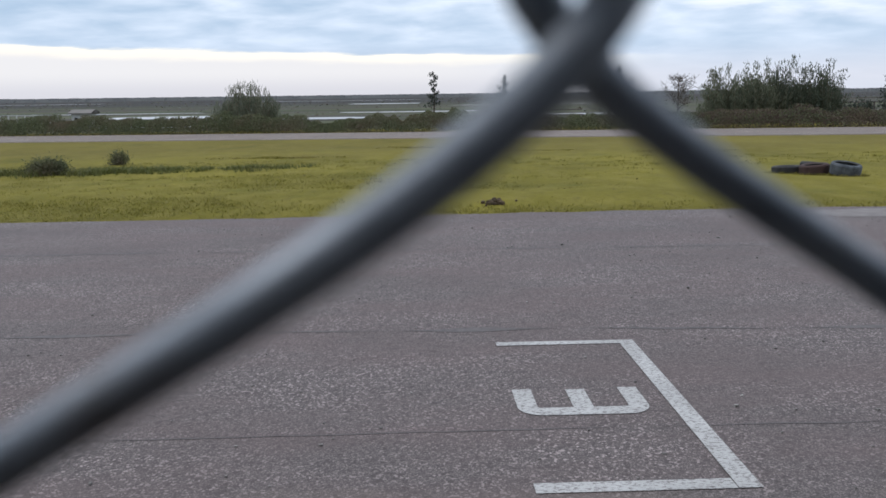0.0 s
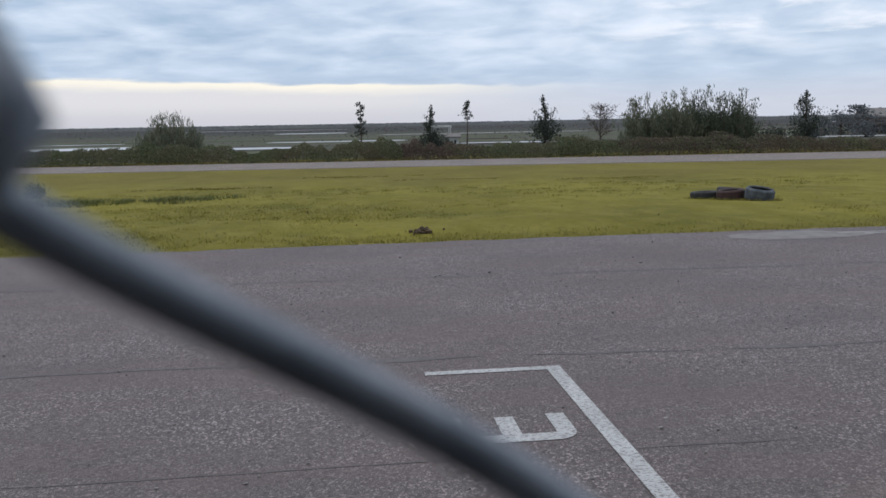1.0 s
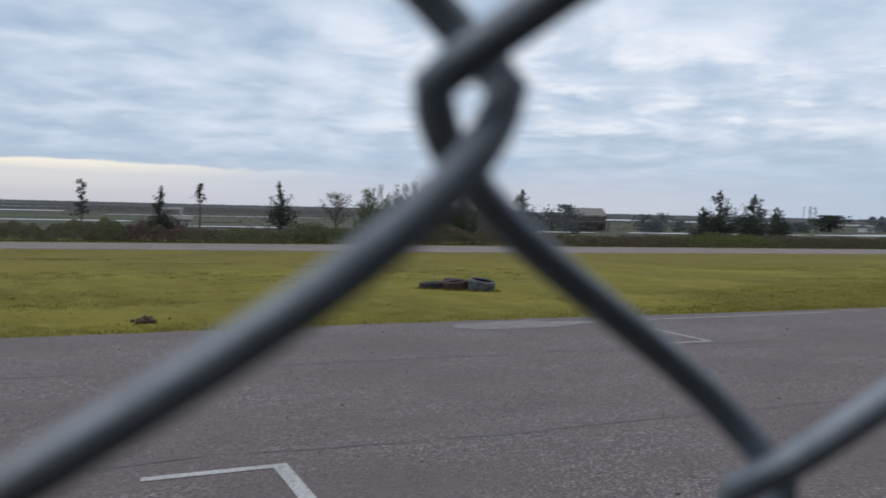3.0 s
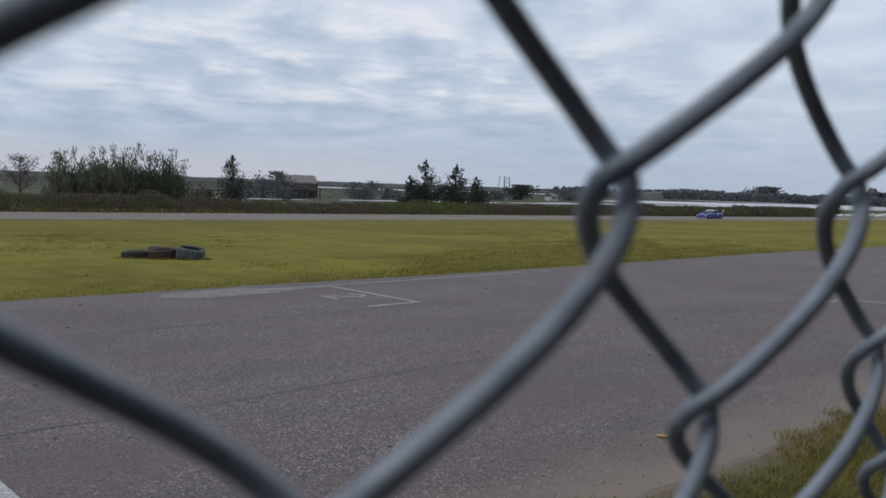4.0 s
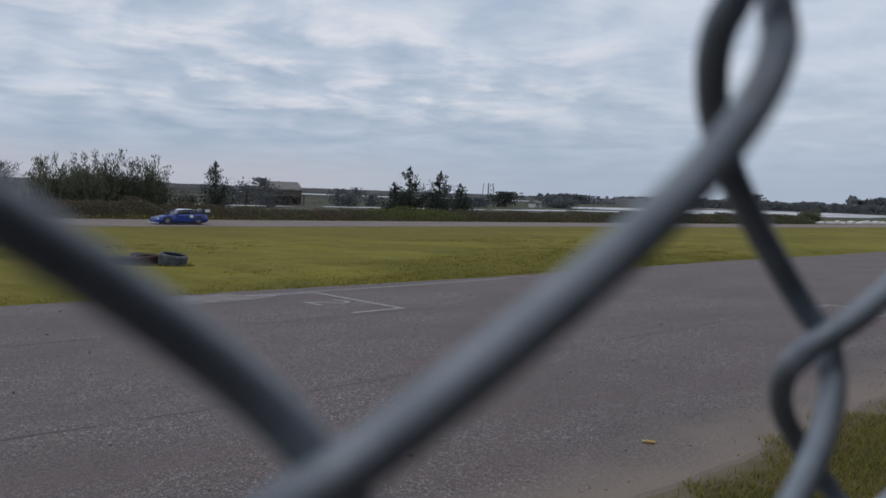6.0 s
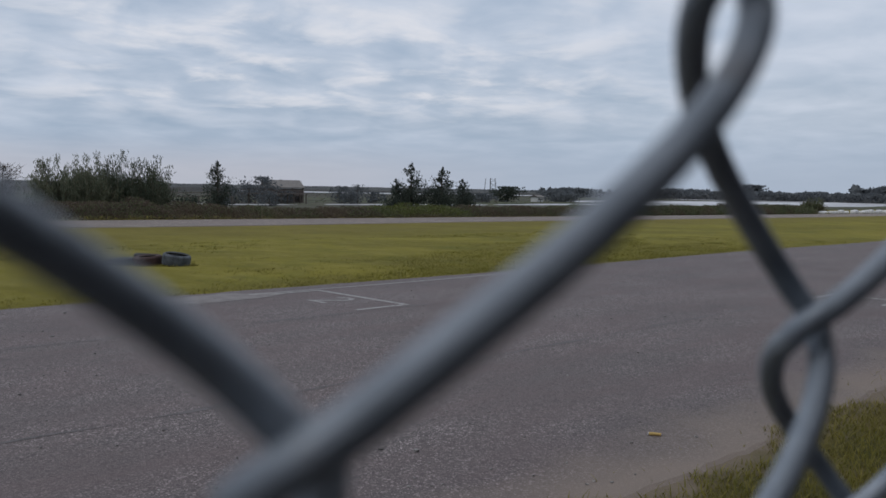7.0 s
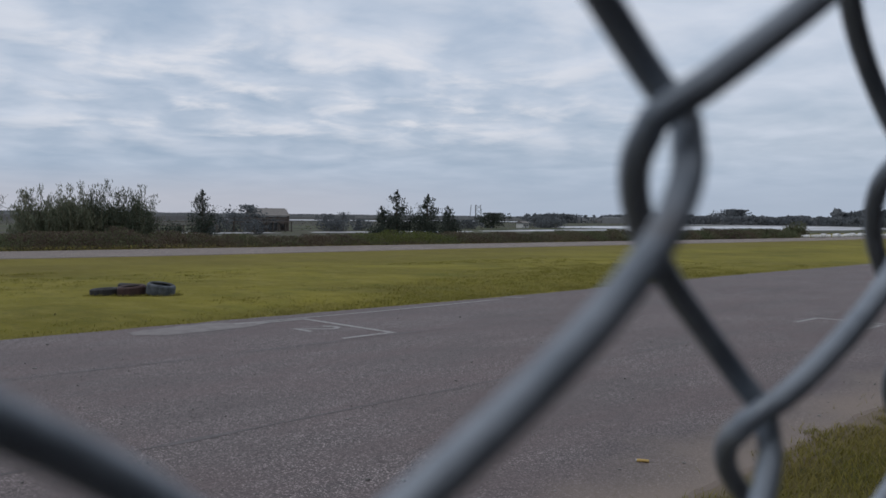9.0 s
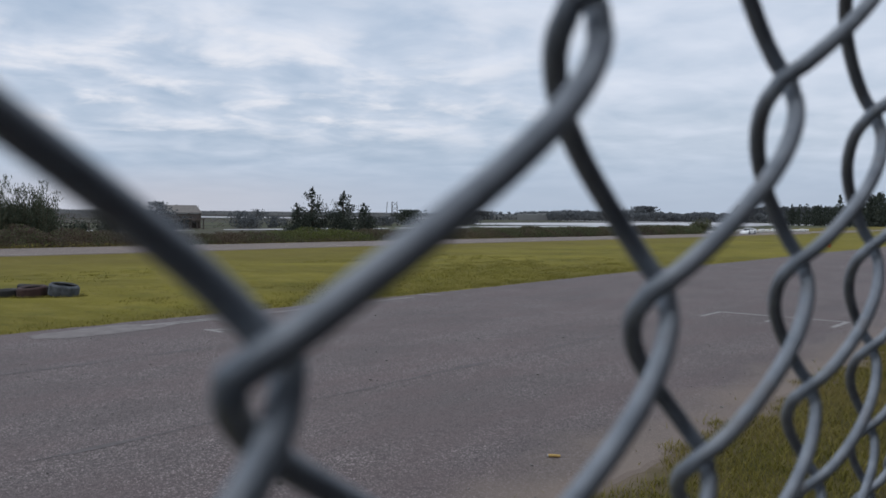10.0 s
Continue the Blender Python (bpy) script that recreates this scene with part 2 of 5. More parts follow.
def wire_material():
    a = Mat("galvanised_wire", 0.5, 0.35, 0.35)
    c = a.mix(a.span(a.noise(120, 5, 0.6), 0.35, 0.65), (0.205, 0.232, 0.268), (0.32, 0.352, 0.394))
    c = a.mix(a.span(a.noise(60, 4, 0.7), 0.58, 0.70, 0, 0.55), c, (0.12, 0.095, 0.08))
    a.color(c).rough(a.span(a.noise(300, 3), 0.3, 0.7, 0.38, 0.6)).bump(a.noise(700, 3), 0.15, 0.0003)
    return a.m


WIRE = wire_material()
BARK = simple("bark", (0.045, 0.035, 0.026), (0.10, 0.08, 0.06), 8, 0.95, bump=0.5, dist=0.02)


def leaf_material(name, a_col, b_col, dry=(0.12, 0.09, 0.05), amount=0.2):
    a = Mat(name, 0.7, 0, 0.25)
    i = a.island()
    c = a.mix(i, a_col, b_col)
    c = a.mix(a.span(a.noise(0.35, 4), 0.45, 0.7, 0, amount), c, dry)
    a.color(c)
    thin = a.node("ShaderNodeBsdfTranslucent")
    a.link(c, thin.inputs[0])
    both = a.node("ShaderNodeMixShader")
    both.inputs[0].default_value = 0.4
    a.link(a.b.outputs[0], both.inputs[1])
    a.link(thin.outputs[0], both.inputs[2])
    a.link(both.outputs[0], a.t.nodes["Material Output"].inputs[0])
    return a.m


LEAF_DARK = leaf_material("leaf_dark_grey_green", (0.030, 0.040, 0.032), (0.070, 0.082, 0.062), (0.05, 0.045, 0.03))
LEAF_CANE = leaf_material("leaf_cane", (0.060, 0.076, 0.052), (0.126, 0.144, 0.100), (0.09, 0.08, 0.05), 0.3)
LEAF_REED = leaf_material("leaf_reed", (0.095, 0.112, 0.074), (0.205, 0.220, 0.150), (0.13, 0.11, 0.06), 0.4)
LEAF_HEDGE = leaf_material("leaf_hedge", (0.066, 0.080, 0.042), (0.150, 0.160, 0.082), (0.150, 0.112, 0.078), 0.85)
LEAF_BRIGHT = leaf_material("leaf_bright", (0.085, 0.105, 0.026), (0.150, 0.172, 0.045))
LEAF_BROWN = leaf_material("leaf_brown", (0.074, 0.052, 0.043), (0.135, 0.098, 0.078))
# far foliage: a pale bluish grey stands in for haze
LEAF_HAZED = leaf_material("leaf_far_hazed", (0.108, 0.119, 0.130), (0.142, 0.152, 0.156), (0.12, 0.11, 0.095))
STALK = simple("dry_stalk", (0.14, 0.105, 0.07), (0.24, 0.19, 0.13), 3, 0.9, each=True)
BLADE = leaf_material("grass_blade", (0.135, 0.130, 0.020), (0.220, 0.195, 0.038), (0.25, 0.21, 0.07), 0.5)
BLADE_WEED = leaf_material("grass_blade_weed", (0.072, 0.084, 0.024), (0.135, 0.145, 0.042), (0.12, 0.10, 0.05), 0.4)
BLADE_NEAR = leaf_material("grass_blade_near", (0.122, 0.120, 0.020), (0.265, 0.226, 0.052), (0.28, 0.21, 0.09), 0.8)


# ---- geometry helpers ----
def fast_mesh(name, verts, faces, mats, face_mat=None, smooth=False):
    """A mesh from arrays: verts (n, 3), faces (m, k) of one size."""
    verts, faces = np.asarray(verts, np.float32), np.asarray(faces, np.int32)
    me = bpy.data.meshes.new(name)
    m, k = faces.shape
    me.vertices.add(len(verts))
    me.vertices.foreach_set("co", verts.ravel())
    me.loops.add(m * k)
    me.loops.foreach_set("vertex_index", faces.ravel())
    me.polygons.add(m)
    me.polygons.foreach_set("loop_start", np.arange(0, m * k, k, dtype=np.int32))
    for q in mats:
        me.materials.append(q)
    if face_mat is not None:
        me.polygons.foreach_set("material_index", np.asarray(face_mat, np.int32))
    me.polygons.foreach_set("use_smooth", np.full(m, smooth))
    me.update(calc_edges=True)
    me.validate()
    return me


def thing(name, label, category, group="", kind="", at=None):
    ob = tagged(new(name), label, category, group, kind)
    if at is not None:
        ob.matrix_world = at
    return ob


def attach(name, me, parent, label=""):
    ob = new(name, me)
    ob.parent = parent
    if label:
        tagged(ob, label)
    return ob


def part(name, bm, material, parent, label=""):
    me = bpy.data.meshes.new(name)
    bm.to_mesh(me)
    bm.free()
    me.materials.append(material)
    return attach(name, me, parent, label)


def leaves(rng, centres, size, up=0.0, aspect=0.5):
    """Diamond leaves at the centres, turned at random; up pulls their long axis to the vertical."""
    n = len(centres)
    d = rng.normal(size=(n, 3))
    d[:, 2] += up * 2.0
    d /= np.linalg.norm(d, axis=1)[:, None]
    s = np.cross(d, rng.normal(size=(n, 3)))
    s /= np.linalg.norm(s, axis=1)[:, None] + 1e-9
    L = (size * rng.uniform(0.6, 1.4, n))[:, None]
    w = L * aspect
    c = np.asarray(centres)
    nrm = np.cross(d, s)
    v = np.stack([c - d * L / 2, c + s * w / 2 + nrm * L * 0.06, c + d * L / 2, c - s * w / 2 + nrm * L * 0.06], 1).reshape(-1, 3)
    return v, np.arange(4 * n).reshape(n, 4)


def tube(points, radii, sides=6):
    """Verts and quads of a tube along points."""
    P = np.asarray(points, float)
    n = len(P)
    t = np.gradient(P, axis=0)
    t /= np.linalg.norm(t, axis=1)[:, None] + 1e-12
    ref = np.array([0.31, 0.93, 0.17])
    a = np.cross(t, ref)
    a /= np.linalg.norm(a, axis=1)[:, None] + 1e-12
    b = np.cross(t, a)
    r = np.broadcast_to(np.asarray(radii, float), (n,))
    th = np.arange(sides) * 2 * np.pi / sides
    v = P[:, None] + r[:, None, None] * (np.cos(th)[None, :, None] * a[:, None] + np.sin(th)[None, :, None] * b[:, None])
    i = np.arange(n - 1)[:, None] * sides
    j = np.arange(sides)[None]
    k = (j + 1) % sides
    f = np.stack([i + j, i + k, i + sides + k, i + sides + j], -1).reshape(-1, 4)
    return v.reshape(-1, 3), f


def join(pieces):
    vs, fs, o = [], [], 0
    for v, f in pieces:
        vs.append(v)
        fs.append(f + o)
        o += len(v)
    return np.concatenate(vs), np.concatenate(fs)


def box_bm(size, at=(0, 0, 0), bevel=0.0):
    bm = bmesh.new()
    bmesh.ops.create_cube(bm, size=1)
    bmesh.ops.scale(bm, vec=size, verts=bm.verts)
    bmesh.ops.translate(bm, vec=at, verts=bm.verts)
    if bevel:
        bmesh.ops.bevel(bm, geom=bm.edges[:], offset=bevel, segments=2, affect="EDGES")
    return bm


def ground_z(y):
    """The height of the land: level by the near straight, dipping to the back straight and the marsh."""
    y = np.asarray(y, float)
    return np.interp(y, [-50, 15, 24, 42, 64, 70, 6000], [0, 0, -0.22, -0.62, -0.62, -1.0, -1.0])


# ---- ground ----
def build_ground():
    xs = np.unique(np.concatenate([np.linspace(-4800, -160, 12), np.linspace(-150, 320, 236), np.linspace(330, 4800, 14)]))
    ys = np.unique(np.concatenate([np.linspace(-60, 10, 15), np.linspace(10.5, 66, 112), np.linspace(68, 300, 30), np.linspace(340, 4900, 12)]))
    X, Y = np.meshgrid(xs, ys)
    Z = ground_z(Y)
    lump = np.array([noise.noise((x * 0.35, y * 0.5, 0)) * 0.05 + noise.noise((x * 0.07, y * 0.12, 3)) * 0.09 for x, y in zip(X.ravel(), Y.ravel())]).reshape(X.shape)
    soft = np.interp(Y, [-60, 12.2, 14, 40, 43, 60, 64, 90, 91, 5000], [0, 0, 1, 1, 0, 0, 0, 0, 0, 0])
    Z = Z + lump * soft
    n, m = len(xs), len(ys)
    i, j = np.meshgrid(np.arange(n - 1), np.arange(m - 1))
    a = (j * n + i).ravel()
    f = np.stack([a, a + 1, a + n + 1, a + n], -1)
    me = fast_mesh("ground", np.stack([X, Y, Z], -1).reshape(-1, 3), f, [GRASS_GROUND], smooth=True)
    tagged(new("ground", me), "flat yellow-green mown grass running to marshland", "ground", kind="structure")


build_ground()


def ribbon(name, x0, x1, step, y_near, y_far, z, jag, seed, material, label, category, near_jag=0.0, thick=0.03):
    """A road sheet along x with ragged edges and a thin lip."""
    xs = np.arange(x0, x1 + step, step)
    yn = np.array([y_near(x) + near_jag * noise.noise((x * 0.8, seed, 3)) + jag * (noise.noise((x * 1.7, seed, 0)) + 0.6 * noise.noise((x * 6.1, seed, 1))) for x in xs])
    yf = np.array([y_far(x) + jag * (noise.noise((x * 1.5, seed, 5)) + 0.6 * noise.noise((x * 5.3, seed, 6))) for x in xs])
    n = len(xs)
    zz = np.array([z(y) for y in yn]), np.array([z(y) for y in yf])
    V = np.concatenate([np.stack([xs, yn, zz[0] - thick], -1), np.stack([xs, yn + 0.08, zz[0]], -1), np.stack([xs, yf - 0.01, zz[1]], -1), np.stack([xs, yf, zz[1] - thick], -1)])
    i = np.arange(n - 1)
    F = np.concatenate([np.stack([k * n + i, k * n + i + 1, (k + 1) * n + i + 1, (k + 1) * n + i], -1) for k in range(3)])
    return tagged(new(name, fast_mesh(name, V, F, [material])), label, category, kind="structure")


ribbon("road_near", -60, 260, 0.12, lambda x: 2.60, lambda x: 12.60 + 0.1 * math.sin(x * 0.3), lambda y: 0.015, 0.07, 2, ASPHALT, "worn grey asphalt start straight with coarse aggregate", "race track", near_jag=0.09)


def back_near(x):
    return 48.6 - 0.075 * x + 0.00010 * (x - 20) ** 2 - 1.1 * math.exp(-(((x - 26) / 14) ** 2))


def back_far(x):
    return 56.6 - 0.075 * x + 0.00010 * (x - 20) ** 2


ribbon("road_back", -130, 300, 1.0, back_near, back_far, lambda y: -0.58, 0.1, 9, ASPHALT_BACK, "pale grey asphalt back straight of the circuit", "race track", thick=0.08)


# ---- painted grid ----
Z_PAINT = 0.0195


def flat_strokes(name, strokes, width, material, z=Z_PAINT):
    """Flat painted lines, one mesh: each stroke a list of (x, y) points, mitred at its corners."""
    pieces = []
    for level, pts in enumerate(strokes):
        P = [Vector((*p, 0)) for p in pts]
        left, right = [], []
        for i, p in enumerate(P):
            d0 = (P[i] - P[i - 1]).normalized() if i else None
            d1 = (P[i + 1] - P[i]).normalized() if i + 1 < len(P) else None
            d = ((d0 or d1) + (d1 or d0)).normalized()
            nrm = Vector((-d.y, d.x, 0))
            k = 1 / max(0.5, (nrm.dot(Vector((-(d1 or d0).y, (d1 or d0).x, 0)))))
            left.append(p + nrm * width / 2 * k)
            right.append(p - nrm * width / 2 * k)
        n = len(P)
        v = np.array([[q.x, q.y, z + 0.0012 * level] for q in left + right])
        f = np.array([[i + 1, i, n + i, n + i + 1] for i in range(n - 1)])
        pieces.append((v, f))
    v, f = join(pieces)
    return fast_mesh(name, v, f, [material])


def arc(cx, cy, r, a0, a1, n=7):
    return [(cx + r * math.cos(math.radians(a0 + (a1 - a0) * i / (n - 1))), cy + r * math.sin(math.radians(a0 + (a1 - a0) * i / (n - 1)))) for i in range(n)]


# digits in a box 0..0.42 wide and 0..0.76 high
DIGITS = {
    "3": [[(0.0, 0.70), (0.15, 0.70)] + arc(0.29, 0.62, 0.08, 85, 0) + arc(0.29, 0.14, 0.08, 0, -85) + [(0.15, 0.06), (0.0, 0.06)], [(0.02, 0.38), (0.33, 0.38)]],
    "2": [[(0.03, 0.58)] + arc(0.21, 0.54, 0.16, 150, -20, 9) + [(0.30, 0.40), (0.04, 0.06), (0.42, 0.06)]],
    "1": [[(0.08, 0.58), (0.22, 0.72), (0.22, 0.0)]],
}


def grid_slot(number, x, y_far, material, label):
    """A starting place: a bracket of three lines and its number, its top towards +x."""
    ob = thing("grid_slot", label, "road marking", "starting grid places", "structure")
    w = 2.27
    attach("far_line", flat_strokes("far_line", [[(x - 0.98, y_far), (x - 0.09, y_far)]], 0.085, material), ob)
    attach("front_line", flat_strokes("front_line", [[(x - 0.045, y_far + 0.037), (x - 0.045, y_far - w - 0.05)]], 0.11, material, z=Z_PAINT + 0.001), ob)
    attach("near_line", flat_strokes("near_line", [[(x - 1.02, y_far - w), (x - 0.105, y_far - w)]], 0.10, material), ob)
    turned = [[(x - 0.98 + py, y_far - 0.96 - px) for px, py in s] for s in DIGITS[number]]
    attach("number", flat_strokes("number", turned, 0.115 if number == "3" else 0.09, material), ob, "white painted number " + number)


grid_slot("3", 1.49, 5.80, PAINT, "white painted grid bracket with the number 3")
grid_slot("2", 8.82, 11.95, PAINT_FADED, "faded white grid bracket with the number 2")
grid_slot("1", 16.08, 6.02, PAINT_FADED, "white painted grid bracket with the number 1")
edge = tagged(new("edge_line", flat_strokes("edge_line", [[(x, 12.08 + 0.03 * math.sin(x)) for x in np.arange(7.5, 14.3, 0.3)]], 0.08, PAINT_FADED)), "faded white edge line beside the grass", "road marking", kind="structure")
dash = tagged(new("edge_dash", flat_strokes("edge_dash", [[(14.86, 12.02), (14.60, 12.44)]], 0.10, PAINT_FADED)), "short faded white dash across the track edge", "road marking", kind="structure")


def seam(y, x0, x1, seed, width):
    xs = np.arange(x0, x1, 0.15)
    yy = [y(x) + 0.05 * noise.noise((x * 0.5, seed, 0)) + 0.02 * noise.noise((x * 3, seed, 2)) for x in xs]
    w = [width * max(0.03, 0.45 + 1.5 * noise.noise((x * 1.3, seed, 4))) for x in xs]
    n = len(xs)
    v = np.concatenate([np.stack([xs, np.array(yy) - np.array(w) / 2, np.full(n, 0.0175)], -1), np.stack([xs, np.array(yy) + np.array(w) / 2, np.full(n, 0.0175)], -1)])
    i = np.arange(n - 1)
    me = fast_mesh("seam", v, np.stack([i, i + 1, n + i + 1, n + i], -1), [SEAM])
    tagged(new("paving_seam", me), "thin dark joint between asphalt lanes", "joint", "asphalt lane joints", "structure")


seam(lambda x: float(np.interp(x, [-20, -1.5, 4, 12], [6.32, 6.26, 6.04, 6.10])), -20, 120, 1, 0.085)
seam(lambda x: float(np.interp(x, [-3, 3, 12], [9.75, 9.58, 9.45])), -20, 120, 2, 0.10)
seam(lambda x: 4.22, -20, 2.6, 3, 0.02)


def blob(name, cx, cy, rx, ry, z, seed, material, label, category, n=60):
    bm = bmesh.new()
    vs = []
    for i in range(n):
        a = 2 * math.pi * i / n
        k = 1 + 0.28 * noise.noise((math.cos(a) * 1.6, math.sin(a) * 1.6, seed)) + 0.12 * noise.noise((math.cos(a) * 6, math.sin(a) * 6, seed))
        vs.append(bm.verts.new((cx + rx * k * math.cos(a), cy + ry * k * math.sin(a), z)))
    bm.faces.new(vs)
    me = bpy.data.meshes.new(name)
    bm.to_mesh(me)
    bm.free()
    me.materials.append(material)
    return tagged(new(name, me), label, category, kind="structure")


blob("pale_patch", 6.75, 12.02, 1.10, 0.46, 0.0185, 4, PATCH, "pale worn patch of concrete dust at the track edge", "patch")


# ---- chain-link fence ----
PITCH_X, PITCH_Z, OVERLAP, WIRE_R, DEEP = 0.06961, 0.06507, 0.00285, 0.00142, 0.00566
BLEND = 0.471
FENCE_YAW, FENCE_TILT, FENCE_LEAN, FENCE_SHEAR = 1.655, -1.140, -10.212, 0.0835


def fence_point(u, w, dep):
    th, ph, ps = radians(FENCE_YAW), radians(FENCE_TILT), radians(FENCE_LEAN)
    h = u * math.cos(ph) + w * (math.sin(ph) + FENCE_SHEAR)
    q = w * math.cos(ph) - u * math.sin(ph)
    o = q * math.sin(ps) + dep * math.cos(ps)
    return np.stack([h * math.cos(th) - o * math.sin(th), h * math.sin(th) + o * math.cos(th), 1.75 + q * math.cos(ps) - dep * math.sin(ps)], -1)


def fence_wire(j, fence):
    """One zigzag wire between the knot columns j and j + 1, from the ground to the top."""
    amp = PITCH_X / 4 + OVERLAP
    b0 = j % 2  # a left turn lies at row b0
    w_lo, w_hi = -1.755, 0.62
    pieces = []
    for lo, hi, per, sides in ((w_lo, -0.28, 16, 5), (-0.28, 0.24, 44, 12), (0.24, w_hi, 16, 5)):
        n = int((hi - lo) / PITCH_Z * per) + 1
        w = np.linspace(lo, hi, n)
        ph = 2 * np.pi * (w / PITCH_Z - b0 / 2)   # 0 at a left turn
        c, s = np.cos(ph), np.sin(ph)
        tri = 2 / np.pi * np.arcsin(np.clip(c, -1, 1))
        u = (j + 0.5) * PITCH_X / 2 - amp * (BLEND * c + (1 - BLEND) * tri)
        dep = -DEEP * np.tanh(6 * s) * (s * s + 1e-4) ** 0.35
        pieces.append(tube(fence_point(u, w, dep), WIRE_R, sides))
    v, f = join(pieces)
    attach("wire", fast_mesh("wire", v, f, [WIRE], smooth=True), fence)


def build_fence():
    fence = thing("chain_link_fence", "galvanised grey chain-link wire fence leaning beside the track", "fence")
    for j in range(-20, 60):
        fence_wire(j, fence)


build_fence()


# unseen dark wall, added behind the camera to shade the fence wires
part_wall = box_bm((30, 0.25, 3.9), (4, -1.3, 1.95), 0.01)
wall_mesh = bpy.data.meshes.new("shade_wall")
part_wall.to_mesh(wall_mesh)
part_wall.free()
wall_mesh.materials.append(simple("shade_wall_dark", (0.035, 0.033, 0.034), (0.06, 0.055, 0.055), 2, 0.9))
tagged(new("shade_wall", wall_mesh), "unseen plain dark wall added to shade the fence wires", "wall", kind="structure")


# ---- tyres on the grass ----
RUBBER = simple("old_rubber", (0.020, 0.019, 0.019), (0.045, 0.043, 0.042), 10, 0.75, bump=0.3)
RUBBER_RED = simple("old_rubber_red_paint", (0.036, 0.020, 0.019), (0.066, 0.036, 0.032), 7, 0.8, bump=0.3)
RUBBER_BLUE = simple("old_rubber_grey_paint", (0.028, 0.033, 0.040), (0.13, 0.142, 0.158), 5, 0.8, bump=0.3)


def lathe(profile, seg=36, wobble=0.0, seed=0):
    """Turned shape about z from (r, z) points, closed along the profile."""
    th = np.arange(seg) * 2 * np.pi / seg
    n = len(profile)
    P = np.array(profile)
    k = 1 + wobble * np.sin(2 * th + seed)
    v = np.stack([P[None, :, 0] * (np.cos(th) * k)[:, None], P[None, :, 0] * (np.sin(th) / k)[:, None], np.broadcast_to(P[None, :, 1], (seg, n))], -1).reshape(-1, 3)
    i = np.arange(seg)[:, None]
    j = np.arange(n)[None]
    a, b = i * n + j, ((i + 1) % seg) * n + j
    a2, b2 = i * n + (j + 1) % n, ((i + 1) % seg) * n + (j + 1) % n
    return v, np.stack([a, b, b2, a2], -1).reshape(-1, 4)


def tyre(at, radius, width, material, label, seed, hole=0.60):
    """A car tyre lying flat: carcass, tread blocks, bead ring."""
    ob = thing("tyre", label, "tyre", "old tyres on the grass", at=at)
    h, r = width / 2, radius
    e = hole
    prof = [(r * e, -h * 0.80), (r * (e + 0.06), -h * 0.97), (r * 0.86, -h * 1.02), (r * 0.95, -h * 0.90), (r * 0.985, -h * 0.6), (r * 0.99, 0), (r * 0.985, h * 0.6), (r * 0.95, h * 0.90), (r * 0.86, h * 1.02), (r * (e + 0.06), h * 0.97), (r * e, h * 0.80), (r * (e + 0.03), h * 0.72), (r * 0.88, h * 0.80), (r * 0.92, h * 0.5), (r * 0.93, -h * 0.5), (r * 0.88, -h * 0.80), (r * (e + 0.03), -h * 0.72)]
    v, f = lathe(prof, 40, 0.012, seed)
    v[:, 2] += h
    attach("carcass", fast_mesh("carcass", v, f, [material], smooth=True), ob)
    bl = []
    for row in (-0.55, -0.18, 0.18, 0.55):
        for i in range(44):
            a = 2 * math.pi * (i + (0.5 if row in (-0.18, 0.55) else 0)) / 44
            c = np.array([(dx, dy, dz) for dx in (-0.006, 0.006) for dy in (-r * 0.055, r * 0.055) for dz in (-h * 0.15, h * 0.15)])
            c = c + [r * 0.992, 0, h + row * h]
            R = np.array([[math.cos(a), -math.sin(a), 0], [math.sin(a), math.cos(a), 0], [0, 0, 1]])
            bl.append((c @ R.T, np.array([[0, 1, 3, 2], [4, 6, 7, 5], [0, 4, 5, 1], [2, 3, 7, 6], [0, 2, 6, 4], [1, 5, 7, 3]])))
    v, f = join(bl)
    tread = attach("tread", fast_mesh("tread", v, f, [material]), ob)
    tagged(tread, kind="stuff")
    v, f = tube([(r * (e + 0.01) * math.cos(a), r * (e + 0.01) * math.sin(a), 2 * h * 0.9) for a in np.linspace(0, 2 * np.pi, 41)], 0.012, 6)
    attach("bead", fast_mesh("bead", v, f, [RUBBER], smooth=True), ob)
    return ob


GZ = lambda y: float(ground_z(y))
tyre(pose(8.36, 18.97, GZ(19.0) + 0.005, -3, -2, 10), 0.32, 0.20, RUBBER, "black worn tyre lying flat in grass", 1)
tyre(pose(8.73, 18.38, GZ(18.4) + 0.01, -4, -4, 40), 0.31, 0.26, RUBBER_RED, "dull red painted tyre lying flat in grass", 2, 0.66)
tyre(pose(8.98, 18.95, GZ(18.9) + 0.02, 5, 2, 70), 0.32, 0.25, RUBBER, "black tyre lying behind a red one", 3, 0.72)
tyre(pose(9.14, 17.88, GZ(17.9) + 0.045, 9, 2, 15), 0.31, 0.27, RUBBER_BLUE, "grey-blue painted wide tyre lying in grass", 4, 0.78)


# ---- cars ----
def glossy(name, col, rough=0.3, metal=0.0):
    a = Mat(name, rough, metal, 0.5)
    a.color(a.mix(a.span(a.noise(2.0, 4), 0.3, 0.7), col, tuple(min(1, 1.12 * q) for q in col)))
    a.b.inputs["Coat Weight"].default_value = 0.5
    a.b.inputs["Coat Roughness"].default_value = 0.12
    return a.m


